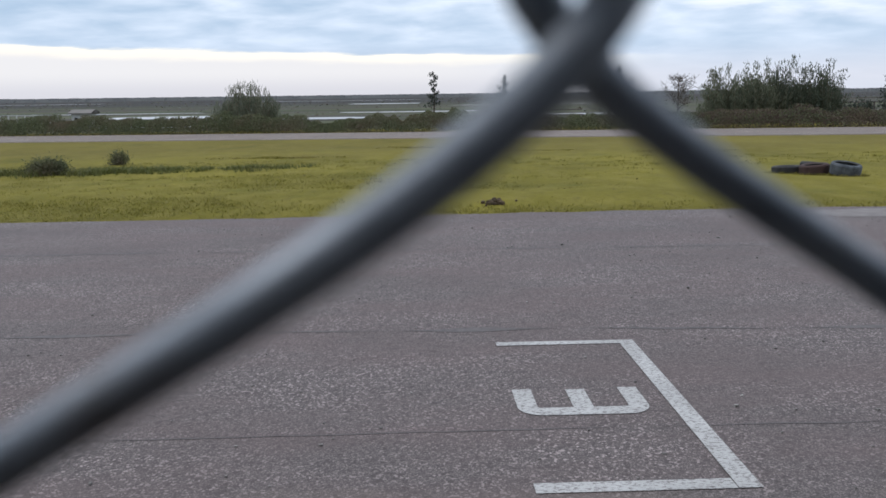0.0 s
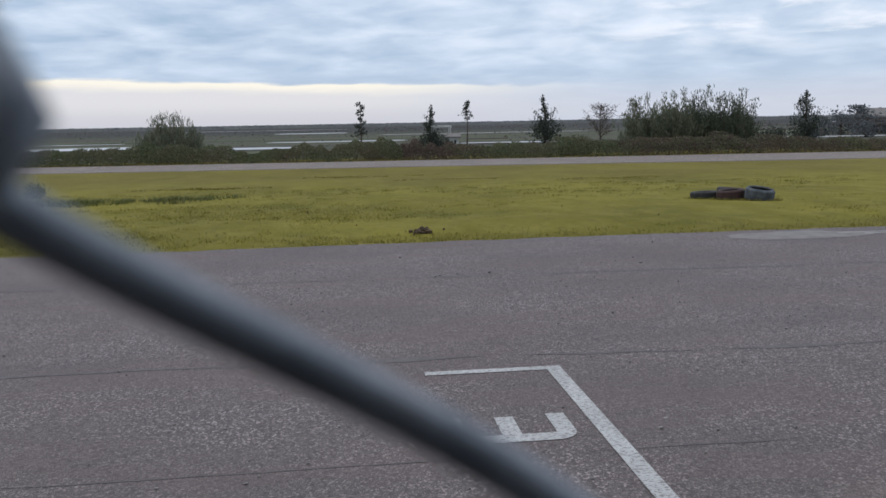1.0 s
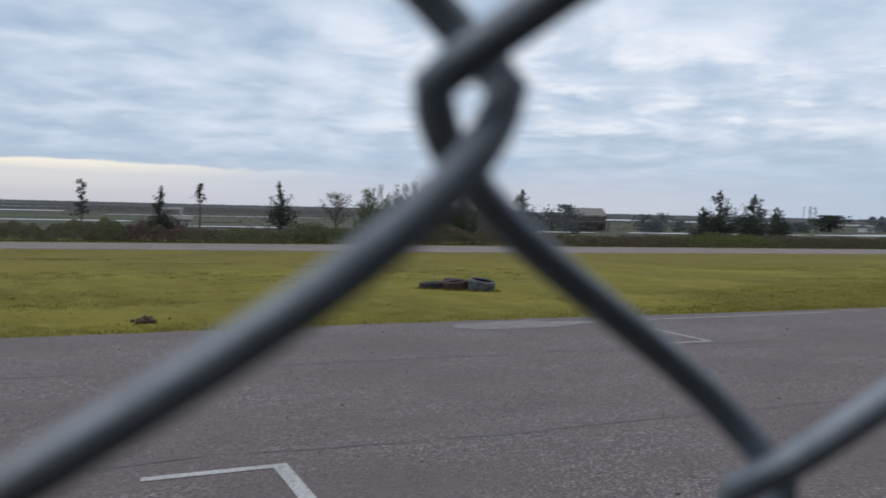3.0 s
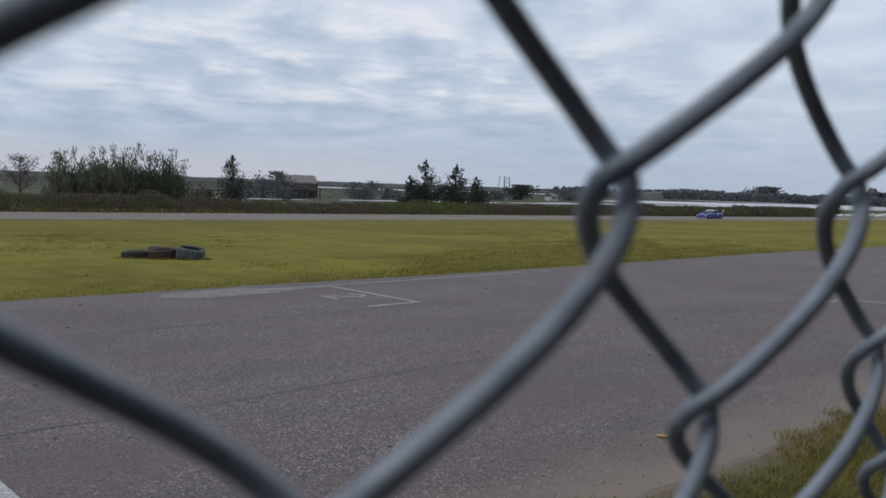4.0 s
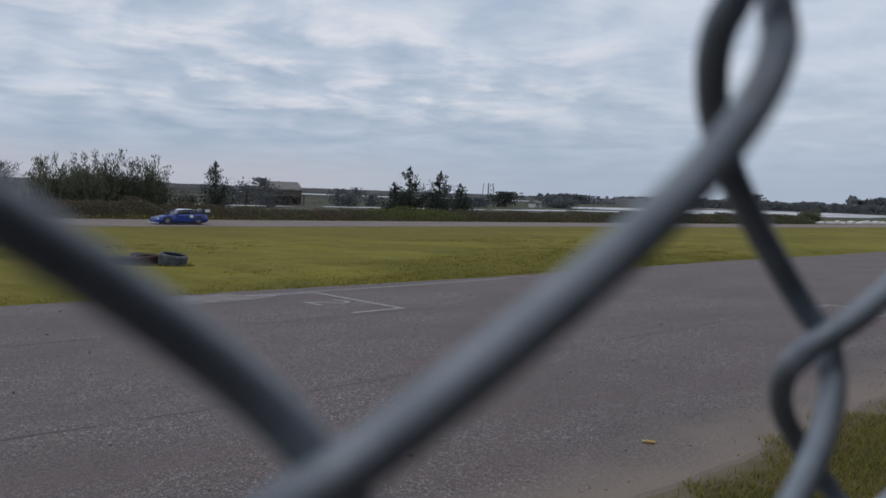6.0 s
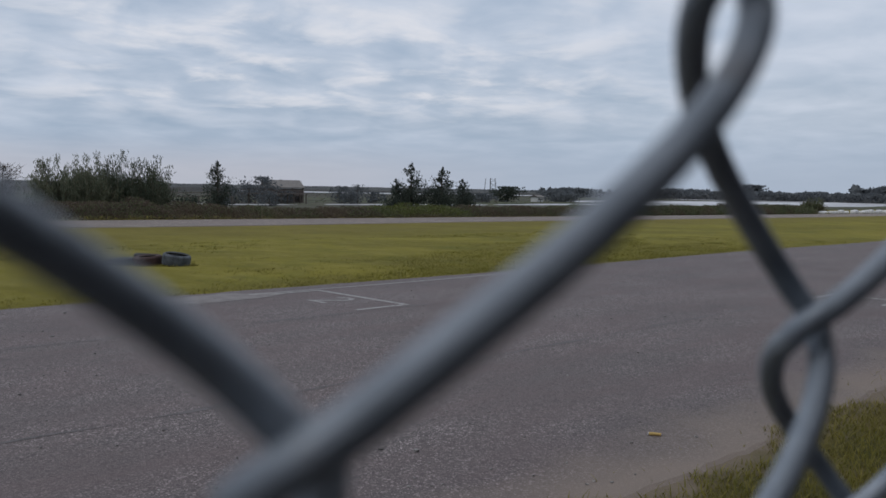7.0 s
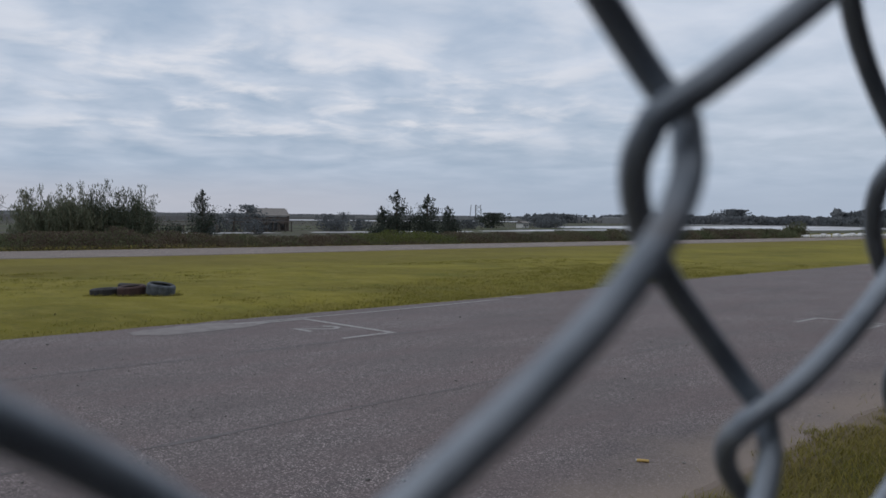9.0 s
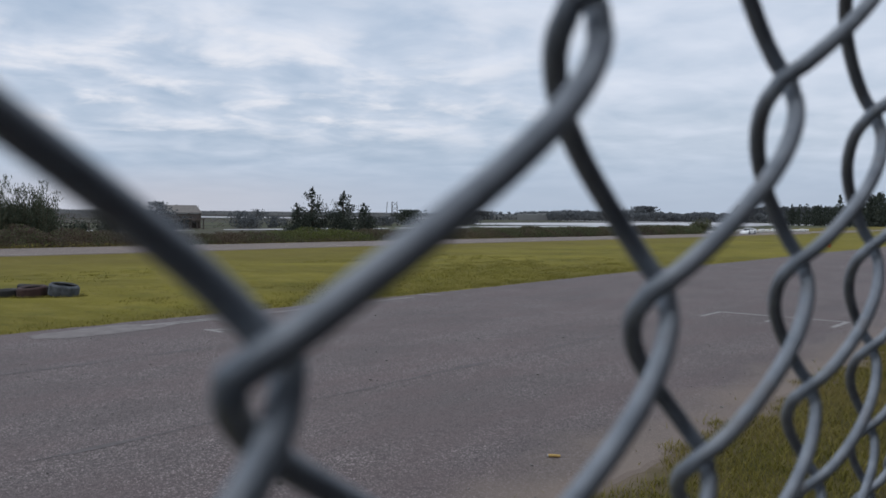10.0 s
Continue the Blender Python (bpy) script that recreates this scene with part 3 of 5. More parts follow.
BLUE = glossy("blue_car_paint", (0.004, 0.024, 0.19))
WHITE = glossy("white_car_paint", (0.78, 0.78, 0.78))
PALE = glossy("pale_panel_and_roof_sheen", (0.62, 0.68, 0.72))
GLASS = glossy("dark_car_glass", (0.02, 0.025, 0.03), 0.08)
DARK = simple("black_plastic", (0.012, 0.012, 0.013), (0.03, 0.03, 0.03), 8, 0.6)
RIM = simple("alloy_rim", (0.25, 0.25, 0.26), (0.38, 0.38, 0.39), 8, 0.35, 0.9)
LAMP = glossy("clear_lamp", (0.75, 0.77, 0.80), 0.1)
LAMP_RED = glossy("red_lamp", (0.35, 0.01, 0.01), 0.15)


def loft(sections):
    """A closed hull through rings of equal count, ends capped with fans of quads."""
    S = np.array(sections, float)
    m, n, _ = S.shape
    v = S.reshape(-1, 3)
    i = np.arange(m - 1)[:, None]
    j = np.arange(n)[None]
    k = (j + 1) % n
    f = np.stack([i * n + j, i * n + k, (i + 1) * n + k, (i + 1) * n + j], -1).reshape(-1, 4)
    caps = []
    for base, flip in ((0, True), ((m - 1) * n, False)):
        for q in range(n // 2 - 1):
            c = [base + q, base + q + 1, base + n - 2 - q, base + n - 1 - q]
            caps.append(c[::-1] if flip else c)
    return v, np.concatenate([f, np.array(caps)])


def ring(x, half, z0, z1, crown=0.05, n=6):
    """A car's cross section at x: n points up each side."""
    zs = np.linspace(0, 1, n)
    wide = half * (1 - 0.16 * np.abs(zs - 0.45) ** 1.6 * 2)
    left = [(x, -w, z0 + (z1 - z0) * t) for w, t in zip(wide, zs)]
    right = [(x, w, z0 + (z1 - z0) * t) for w, t in zip(wide[::-1], zs[::-1])]
    ringp = left + right
    return [(a, b, c + (crown * (1 - (b / half) ** 2) if abs(c - z1) < 1e-6 else 0)) for a, b, c in ringp]


def wheel(car, x, y, r):
    hub = attach("wheel", None, car)
    hub.location = (x, y, r)
    prof = [(r * 0.62, -0.10), (r * 0.92, -0.11), (r, -0.08), (r, 0.08), (r * 0.92, 0.11), (r * 0.62, 0.10)]
    v, f = lathe(prof, 28)
    v = v[:, [0, 2, 1]]
    attach("tyre", fast_mesh("tyre", v, f, [RUBBER], smooth=True), hub)
    pcs = []
    for k in range(8):
        a = 2 * math.pi * k / 8
        pcs.append(tube([(0, 0.07 * (1 if y > 0 else -1), 0), (r * 0.62 * math.cos(a), 0.08 * (1 if y > 0 else -1), r * 0.62 * math.sin(a))], 0.028, 5))
    pcs.append(tube([(r * 0.62 * math.cos(a), 0.06 * (1 if y > 0 else -1), r * 0.62 * math.sin(a)) for a in np.linspace(0, 2 * np.pi, 25)], 0.025, 6))
    pcs.append(tube([(0, -0.06, 0), (0, 0.06, 0)], r * 0.58, 16))
    v, f = join(pcs)
    attach("rim", fast_mesh("rim", v, f, [RIM], smooth=True), hub)
    return hub


def race_car(name, label, paint, roof_paint, front_paint, wing):
    """A two-door touring car, nose towards -x, wheels on z = 0."""
    car = thing(name, label, "race car")
    xs = [-2.12, -2.08, -1.88, -1.45, -0.95, -0.62, 0.6, 1.2, 1.7, 1.98, 2.05]
    top = [0.36, 0.43, 0.51, 0.62, 0.72, 0.77, 0.80, 0.82, 0.82, 0.78, 0.70]
    low = [0.24, 0.17, 0.12, 0.10, 0.10, 0.10, 0.10, 0.10, 0.14, 0.20, 0.26]
    half = [0.60, 0.73, 0.81, 0.85, 0.86, 0.86, 0.87, 0.87, 0.85, 0.78, 0.70]
    v, f = loft([ring(x, h, a, b, 0.04) for x, h, a, b in zip(xs, half, low, top)])
    attach("body", fast_mesh("body", v, f, [paint], smooth=True), car)
    cx = [-0.68, -0.14, 0.10, 0.75, 1.15, 1.66]
    ct = [0.79, 1.12, 1.175, 1.17, 1.08, 0.84]
    ch = [0.74, 0.62, 0.60, 0.60, 0.62, 0.70]
    v, f = loft([ring(x, h, 0.74, t, 0.03) for x, h, t in zip(cx, ch, ct)])
    attach("cabin", fast_mesh("cabin", v, f, [GLASS], smooth=True), car, "dark glasshouse")
    v, f = loft([ring(x, h, z - 0.03, z, 0.04) for x, h, z in zip([-0.12, 0.10, 0.75, 1.1], [0.63, 0.62, 0.62, 0.64], [1.14, 1.195, 1.19, 1.115])])
    attach("roof", fast_mesh("roof", v, f, [roof_paint], smooth=True), car)
    v, f = loft([ring(x, h, z - 0.03, z, 0.04) for x, h, z in zip([-1.98, -1.45, -0.95, -0.72], [0.56, 0.66, 0.66, 0.64], [0.505, 0.645, 0.745, 0.785])])
    attach("bonnet", fast_mesh("bonnet", v, f, [paint], smooth=True), car)
    v, f = loft([ring(x, h, z - 0.10, z, 0.02) for x, h, z in zip([-1.25, -1.05, -0.80], [0.16, 0.22, 0.18], [0.74, 0.86, 0.86])])
    attach("bonnet_scoop", fast_mesh("bonnet_scoop", v, f, [DARK], smooth=True), car, "black bonnet scoop")
    for s in (-1, 1):
        for a, b in (((-0.66, 0.76, 0.76), (-0.10, 0.635, 1.13)), ((0.62, 0.755, 0.78), (0.55, 0.625, 1.17)), ((1.62, 0.72, 0.82), (1.05, 0.64, 1.12))):
            v, f = tube([(a[0], s * a[1], a[2]), (b[0], s * b[1], b[2])], 0.035, 6)
            attach("pillar", fast_mesh("pillar", v, f, [paint]), car)
        part("door", box_bm((1.15, 0.02, 0.44), (0.02, s * 0.868, 0.48), 0.008), paint, car)
        part("door_number", box_bm((0.26, 0.012, 0.20), (0.62, s * 0.884, 0.66), 0.003), WHITE, car, "small white panel")
        part("side_skirt", box_bm((1.9, 0.05, 0.10), (0.05, s * 0.85, 0.13), 0.01), DARK, car)
        part("headlight", box_bm((0.10, 0.30, 0.12), (-1.97, s * 0.62, 0.44), 0.03), LAMP, car, "clear headlight")
        part("tail_light", box_bm((0.06, 0.34, 0.14), (1.99, s * 0.54, 0.66), 0.02), LAMP_RED, car, "red tail light")
        part("mirror", box_bm((0.12, 0.18, 0.11), (-0.48, s * 0.86, 0.84), 0.03), paint, car)
        v, f = lathe([(0.36, -0.02), (0.40, -0.02), (0.40, 0.02), (0.36, 0.02)], 24)
        for wx in (-1.28, 1.22):
            arch = attach("wheel_arch", fast_mesh("wheel_arch", v[:, [0, 2, 1]], f, [DARK], smooth=True), car)
            arch.location = (wx, s * 0.855, 0.31)
    part("front_splitter", box_bm((0.30, 1.62, 0.04), (-2.05, 0, 0.12), 0.01), front_paint, car)
    part("grille", box_bm((0.04, 0.9, 0.12), (-2.09, 0, 0.30), 0.01), DARK, car)
    part("rear_bumper", box_bm((0.12, 1.56, 0.26), (1.99, 0, 0.36), 0.04), paint, car)
    if wing:
        part("rear_wing", box_bm((0.34, 1.60, 0.03), (1.98, 0, 1.14), 0.01), DARK, car, "dark rear wing")
        for s in (-1, 1):
            part("wing_end_plate", box_bm((0.38, 0.02, 0.22), (1.98, s * 0.80, 1.10), 0.006), PALE, car)
            part("wing_strut", box_bm((0.10, 0.03, 0.36), (1.88, s * 0.45, 0.96), 0.006), DARK, car)
    wheels = [wheel(car, x, y, 0.30) for x in (-1.28, 1.22) for y in (-0.76, 0.76)]
    k = 0.77
    for ob in car.children_recursive:
        ob.location = ob.location * k
        if ob.type == "MESH":
            ob.data.transform(Matrix.Scale(k, 4))
    return car, wheels


# the blue car's pale roof colour paints in a reflection
blue_car, blue_wheels = race_car("blue_race_car", "bright blue touring race car with a tall rear wing", BLUE, PALE, PALE, True)
white_car, white_wheels = race_car("white_race_car", "white touring race car speeding down the straight", WHITE, WHITE, WHITE, False)


# ---- plants ----
def limb_points(rng, base, tip, bend, n=6):
    base, tip = np.array(base, float), np.array(tip, float)
    t = np.linspace(0, 1, n)[:, None]
    off = rng.normal(size=3) * bend
    return base + (tip - base) * t + off * np.sin(np.pi * t)


def tree(name, label, x, y, top, seed, crown="cone", width=1.6, bare=0.25, count=900, leaf=0.26, material=None, lean=0.0, z=None, group="trees past the back straight", category="tree"):
    """A tapered trunk with limbs and a crown of leaf sprays; crown: cone, round, sparse or bare."""
    rng = np.random.default_rng(seed)
    z0 = GZ(y) - 0.05 if z is None else z
    H = top - z0
    ob = thing(name, label, category, group, at=pose(x, y, z0))
    r0 = max(0.05, 0.022 * H)
    trunk = limb_points(rng, (0, 0, 0), (lean, 0, H * 0.97), 0.03 * H, 10)
    pcs = [tube(trunk, np.linspace(r0, 0.012, 10), 7)]
    tips = []
    nl = {"cone": 54, "round": 30, "sparse": 22, "bare": 46}[crown]
    for i in range(nl):
        t = bare + (1 - bare) * (i + rng.uniform(0, 1)) / nl * 0.97
        p = trunk[min(9, int(t * 9))] * (1 - (t * 9) % 1) + trunk[min(9, int(t * 9) + 1)] * ((t * 9) % 1)
        s = (t - bare) / (1 - bare)
        reach = {"cone": ((1 - s) ** 1.15 * 0.98 + 0.03) * (1 if s < 0.35 else rng.choice([0.6, 1.0, 1.25])), "round": math.sqrt(max(0.05, 1 - (2 * s - 0.9) ** 2)), "sparse": 0.25 + 0.8 * (1 - s) * rng.uniform(0.2, 1.2), "bare": math.sqrt(max(0.08, 1 - (1.5 * s - 0.5) ** 2))}[crown]
        reach *= width / 2 * rng.uniform(0.6, 1.2)
        a = rng.uniform(0, 2 * math.pi)
        rise = {"cone": 0.5, "round": 0.2, "sparse": 0.55, "bare": 0.9}[crown]
        tip = p + np.array([math.cos(a) * reach, math.sin(a) * reach, reach * rise * rng.uniform(0.4, 1.4)])
        tip[2] = min(tip[2], H)
        lp = limb_points(rng, p, tip, 0.06 * reach, 5)
        pcs.append(tube(lp, np.linspace(r0 * 0.35 * (1 - 0.6 * t), 0.006, 5), 5))
        tips.append(lp)
        if crown == "bare":
            for _ in range(6):
                q = lp[rng.integers(2, 5)]
                pcs.append(tube(limb_points(rng, q, q + np.array([rng.normal() * 0.3, rng.normal() * 0.3, rng.uniform(0.1, 0.5)]) * width / 2.5, 0.05, 4), np.linspace(0.016, 0.006, 4), 4))
    v, f = join(pcs)
    attach("trunk", fast_mesh("trunk", v, f, [BARK], smooth=True), ob)
    if count:
        P = np.concatenate(tips)
        tipw = np.concatenate([np.linspace(0.1, 1, len(q)) ** 1.3 for q in tips])
        idx = rng.choice(len(P), count, p=tipw / tipw.sum())
        if crown == "cone":
            # leaves follow the limbs' reach, in loose tufts towards the tips, with a dense foot
            reach = np.concatenate([np.full(len(q), np.linalg.norm(q[-1, :2] - q[0, :2])) for q in tips])
            w2 = tipw * (reach + 0.10)
            idx = rng.choice(len(P), count, p=w2 / w2.sum())
            c = P[idx] + rng.normal(size=(count, 3)) * (0.07 + 0.10 * reach[idx])[:, None] * np.array([1, 1, 1.1])
            foot = rng.uniform(size=count) < 0.32
            c[foot] = rng.normal(size=(foot.sum(), 3)) * np.array([width * 0.20, width * 0.20, H * 0.10]) + [0, 0, H * (bare + 0.13)]
            c[:, 2] = np.clip(c[:, 2], 0.05, H + 0.1)
        else:
            c = P[idx] + rng.normal(size=(count, 3)) * np.array([0.085, 0.085, 0.075]) * max(width, 1.2) * (0.6 if crown == "sparse" else 0.8)
        c[:, 2] = np.clip(c[:, 2], 0.1, H + 0.1)
        v, f = leaves(rng, c, leaf, 0.7 if crown == "cone" else 0.25, 0.42)
        attach("crown", fast_mesh("crown", v, f, [material or LEAF_DARK]), ob)
    return ob


def clump(name, label, x, y, w, d, top, seed, canes, per, leaf, material, category="bush", up=0.5, stem=0.012, spread=0.10, power=2.4, cane_label="", base=0.12, plumes=0, slim=0.30, thin=0.8):
    """A bush of canes from one root mass: each cane carries its own leaves, so that the outline is feathery."""
    rng = np.random.default_rng(seed)
    z0 = GZ(y) - 0.03
    H = top - z0
    ob = thing(name, label, category, at=pose(x, y, z0))
    pcs, cs = [], []
    for _ in range(canes):
        a, r = rng.uniform(0, 2 * math.pi), math.sqrt(rng.uniform(0, 1))
        ex, ey = r * math.cos(a), r * math.sin(a)
        dome = max(0.18, (1 - abs(ex) ** power) ** 0.6) * (0.80 + 0.24 * math.sin(ex * 5.3 + seed) * math.sin(ex * 11 + 2 * seed))
        h = H * dome * (rng.uniform(0.62, 0.90) if rng.uniform() < 0.75 else rng.uniform(0.90, 1.06))
        foot = np.array([ex * w / 2 * 0.86, ey * d / 2, 0])
        tip = foot + np.array([ex * w * spread + rng.normal() * 0.05 * h, ey * d * spread + rng.normal() * 0.05 * h, h])
        lp = limb_points(rng, foot, tip, 0.05 * h, 6)
        pcs.append(tube(lp, np.linspace(stem, stem * 0.4, 6), 4))
        t = base + (1 - base) * rng.uniform(0, 1, per) ** thin
        q = np.stack([np.interp(t, np.linspace(0, 1, 6), lp[:, k]) for k in range(3)], -1)
        cs.append(q + rng.normal(size=(per, 3)) * max(leaf, 0.24) * np.array([0.52, 0.52, 0.4]))
    for _ in range(plumes):
        ex = rng.uniform(-0.95, 0.95)
        h = H * (1 - abs(ex) ** power * 0.45) * (0.66 + 0.42 * rng.uniform() ** 1.4)
        foot = np.array([ex * w / 2 * 0.8, rng.normal() * d * 0.15, 0])
        lp = limb_points(rng, foot, foot + np.array([ex * w * spread * 1.4 + rng.normal() * 0.06 * h, 0, h]), 0.04 * h, 6)
        pcs.append(tube(lp, np.linspace(stem, stem * 0.6, 6), 4))
        k = 22
        cs.append(lp[-1] - np.array([0, 0, 1]) * (rng.uniform(0, 0.16 * H, k))[:, None] + rng.normal(size=(k, 3)) * np.array([0.13, 0.13, 0.06]))
        t = rng.uniform(0.35, 0.8, 14)
        cs.append(np.stack([np.interp(t, np.linspace(0, 1, 6), lp[:, q]) for q in range(3)], -1) + rng.normal(size=(14, 3)) * leaf * 0.45)
    v, f = join(pcs)
    tagged(attach("cane_growth", fast_mesh("cane_growth", v, f, [STALK]), ob, cane_label), kind="stuff")
    v, f = leaves(rng, np.concatenate(cs), leaf, up, slim)
    v[:, 2] = np.maximum(v[:, 2], 0.0)
    attach("foliage", fast_mesh("foliage", v, f, [material]), ob)
    return ob


# the overgrown bank along the far side of the back straight
def build_hedge():
    rng = np.random.default_rng(11)
    n = 300000
    x = np.concatenate([rng.uniform(-75, 110, n), rng.uniform(110, 123, n // 22)])
    n = len(x)
    base = np.array([back_far(q) for q in x]) + 0.25
    # heights along the bank
    hx = [-75, -40, -20, -16, -11, -6, -1, 3, 6, 9, 14, 16.5, 19, 24, 31, 36, 43, 50, 57, 75, 95, 123]
    hh = [1.3, 1.2, 1.1, 1.0, 1.25, 0.75, 1.05, 1.3, 1.05, 0.85, 0.95, 1.3, 1.0, 1.2, 1.0, 0.78, 0.72, 0.95, 0.85, 0.9, 1.0, 1.15]
    H = np.interp(x, hx, hh) * (1 + 0.20 * np.array([noise.noise((q * 0.55, 21, 0)) + 0.7 * noise.noise((q * 1.7, 5, 2)) for q in x]) * 2.6)
    d = rng.uniform(0, 1, n) ** 0.8 * 4.0
    prof = np.clip(np.sqrt(np.clip(d / 1.5, 0, 1)), 0.30, 1)
    z = -0.62 + H * prof * rng.uniform(0.0, 1.0, n) ** 0.55
    c = np.stack([x, base + d, z], -1)
    kind = np.zeros(n, int)
    tone = np.array([noise.noise((q * 0.11, 0, 0)) + 0.5 * noise.noise((q * 0.5, 3, 0)) for q in x]) + rng.normal(size=n) * 0.16
    kind[(tone > np.where(x < 4, 0.6, 0.26))] = 1
    brown = ((x > 56) & (x < 68)) | ((x > 37) & (x < 46)) | ((x > 19) & (x < 34))
    kind[brown] = np.where(rng.uniform(size=n) < 0.5, 1, 0)[brown]
    kind[(x > 46.5 + rng.normal(size=n)) & (x < 55.5 + rng.normal(size=n)) & (z > -0.35 + 0.1 * rng.normal(size=n)) & (rng.uniform(size=n) < 0.75)] = 2
    v, f = leaves(rng, c, np.where(x > 80, 0.19, 0.125), 0.25, 0.5)
    hedge = tagged(new("hedge_bank", fast_mesh("hedge_bank", v, f, [LEAF_HEDGE, LEAF_BROWN, LEAF_BRIGHT], kind)), "overgrown bank of shrubs, weeds and dry stalks", "hedge", kind="stuff")
    # dry stalks in front
    pcs = []
    for q in rng.uniform(-40, 110, 170):
        if noise.noise((q * 0.16, 9, 0)) < -0.12:
            continue
        yb = back_far(q) + 0.7 + rng.uniform(0, 0.8)
        pcs.append(tube([(q, yb, -0.62), (q + rng.normal() * 0.18, yb + 0.1, -0.62 + rng.uniform(0.35, 1.0))], [0.018, 0.008], 4))
    v, f = join(pcs)
    tagged(new("dry_stalks", fast_mesh("dry_stalks", v, f, [STALK])), "pale dry weed stalks along the bank", "weeds", kind="stuff")


build_hedge()

clump("reed_clump", "grey-green reed clump rising from the bank", -12.3, 63.5, 4.8, 2.5, 3.0, 3, 130, 36, 0.34, LEAF_REED, up=2.2, power=1.4, spread=0.07, plumes=70, slim=0.12, thin=1.3)
clump("cane_thicket", "tall dense thicket of giant cane with feathery tops", 24.6, 64.5, 5.8, 2.6, 3.75, 5, 190, 84, 0.30, LEAF_REED, up=1.5, power=3.5, spread=0.14, plumes=50, slim=0.19, thin=1.15)
clump("cane_thicket", "tall dark thicket of cane and saplings", 28.2, 65.2, 3.4, 2.4, 4.3, 8, 110, 84, 0.28, LEAF_CANE, up=1.2, power=3, spread=0.16, plumes=20, slim=0.21, thin=1.15)
clump("cane_thicket", "dark thicket of cane with ragged tops", 30.9, 65.4, 3.2, 2.4, 4.05, 12, 110, 84, 0.28, LEAF_CANE, up=1.2, power=3.5, spread=0.18, plumes=30, slim=0.21, thin=1.15)
clump("round_bush", "dark rounded bush past the bank", 39.4, 75, 2.3, 2.2, 1.45, 4, 60, 34, 0.26, LEAF_DARK, up=0.1, power=3)
clump("low_bush", "dark green shrub in the bank", 16.5, 60.0, 2.4, 1.8, 0.85, 6, 60, 30, 0.22, LEAF_HEDGE, up=0.2)
clump("low_bush", "dark green shrub in the bank", 2.9, 61.5, 3.0, 1.8, 0.75, 7, 60, 30, 0.22, LEAF_HEDGE, up=0.2)

tree("sparse_tree", "thin young tree with sparse layered foliage", 2.05, 95, 4.45, 21, "sparse", 2.2, 0.30, 420, 0.28)
tree("dark_conifer", "slim dark conical tree with a bushy foot", 8.9, 85, 3.85, 22, "cone", 2.7, 0.06, 1900, 0.22)
clump("low_bush", "brown shrub beside a conical tree", 7.2, 85.5, 1.9, 1.5, 0.75, 9, 40, 22, 0.24, LEAF_BROWN, up=0.2)
clump("low_bush", "dark shrub beside a conical tree", 10.0, 85.5, 1.8, 1.5, 0.9, 10, 40, 22, 0.24, LEAF_DARK, up=0.2)
tree("tufted_tree", "leggy tree with foliage in loose tufts", 12.4, 85, 4.05, 23, "sparse", 1.7, 0.62, 230, 0.27)
tree("dark_conifer", "dark open tree with a tiered crown", 19.0, 80, 4.6, 24, "cone", 3.3, 0.18, 1900, 0.24)
tree("bare_tree", "leafless pale tree with a spreading crown", 23.05, 75, 2.95, 25, "bare", 2.8, 0.3, 150, 0.16, LEAF_BROWN)
tree("dark_conifer", "dark conical tree with a pointed top and dense foot", 45.5, 80, 4.55, 26, "cone", 3.9, 0.11, 2900, 0.22)
tree("dark_conifer", "low dark tree at the edge of a group", 74.6, 85, 3.3, 27, "cone", 3.6, 0.05, 2200, 0.26)
tree("dark_conifer", "tall dark tree with upswept branches", 78.0, 85.5, 5.75, 28, "cone", 5.0, 0.06, 3800, 0.27)
tree("dark_conifer", "tall dark tree with a dense foot", 83.2, 85, 5.3, 29, "cone", 5.6, 0.04, 4200, 0.27)
tree("dark_conifer", "wind-bent dark tree beside taller ones", 88.2, 86, 3.6, 30, "cone", 5.2, 0.06, 2400, 0.28)
tree("round_tree", "dark round-headed tree on the marsh", 170.6, 150, 2.8, 31, "round", 8.0, 0.1, 1400, 0.7)
# greyed leaf colour carries the haze on this distant tree
tree("round_tree", "round-headed tree far off, greyed with painted haze", 520, 252, 8.2, 32, "round", 22, 0.1, 1600, 1.9, LEAF_HAZED)


# ---- far land ----
def far_strip(name, label, r, a0, a1, h0, h1, seed, material, n, size):
    """A distant belt of trees on an arc round the track, as loose foliage."""
    rng = np.random.default_rng(seed)
    a = np.radians(rng.uniform(a0, a1, n))
    rr = r * rng.uniform(1, 1.12, n)
    h = h0 + (h1 - h0) * (0.5 + 0.5 * np.array([noise.noise((q * 40, seed, 0)) + 0.7 * noise.noise((q * 160, seed, 1)) for q in a]))
    z = -1 + h * rng.uniform(0, 1, n) ** 0.6
    v, f = leaves(rng, np.stack([rr * np.sin(a), rr * np.cos(a), z], -1), size, 0.0, 0.7)
    v[:, 2] = np.maximum(v[:, 2], -1.1)
    tagged(new(name, fast_mesh(name, v, f, [material])), label, "woodland", kind="stuff")


# haze over this belt is put into its leaf colour
far_strip("far_treeline", "low dark line of woods along the horizon", 1300, -55, 100, 4.4, 5.6, 1, LEAF_HAZED, 60000, 1.7)


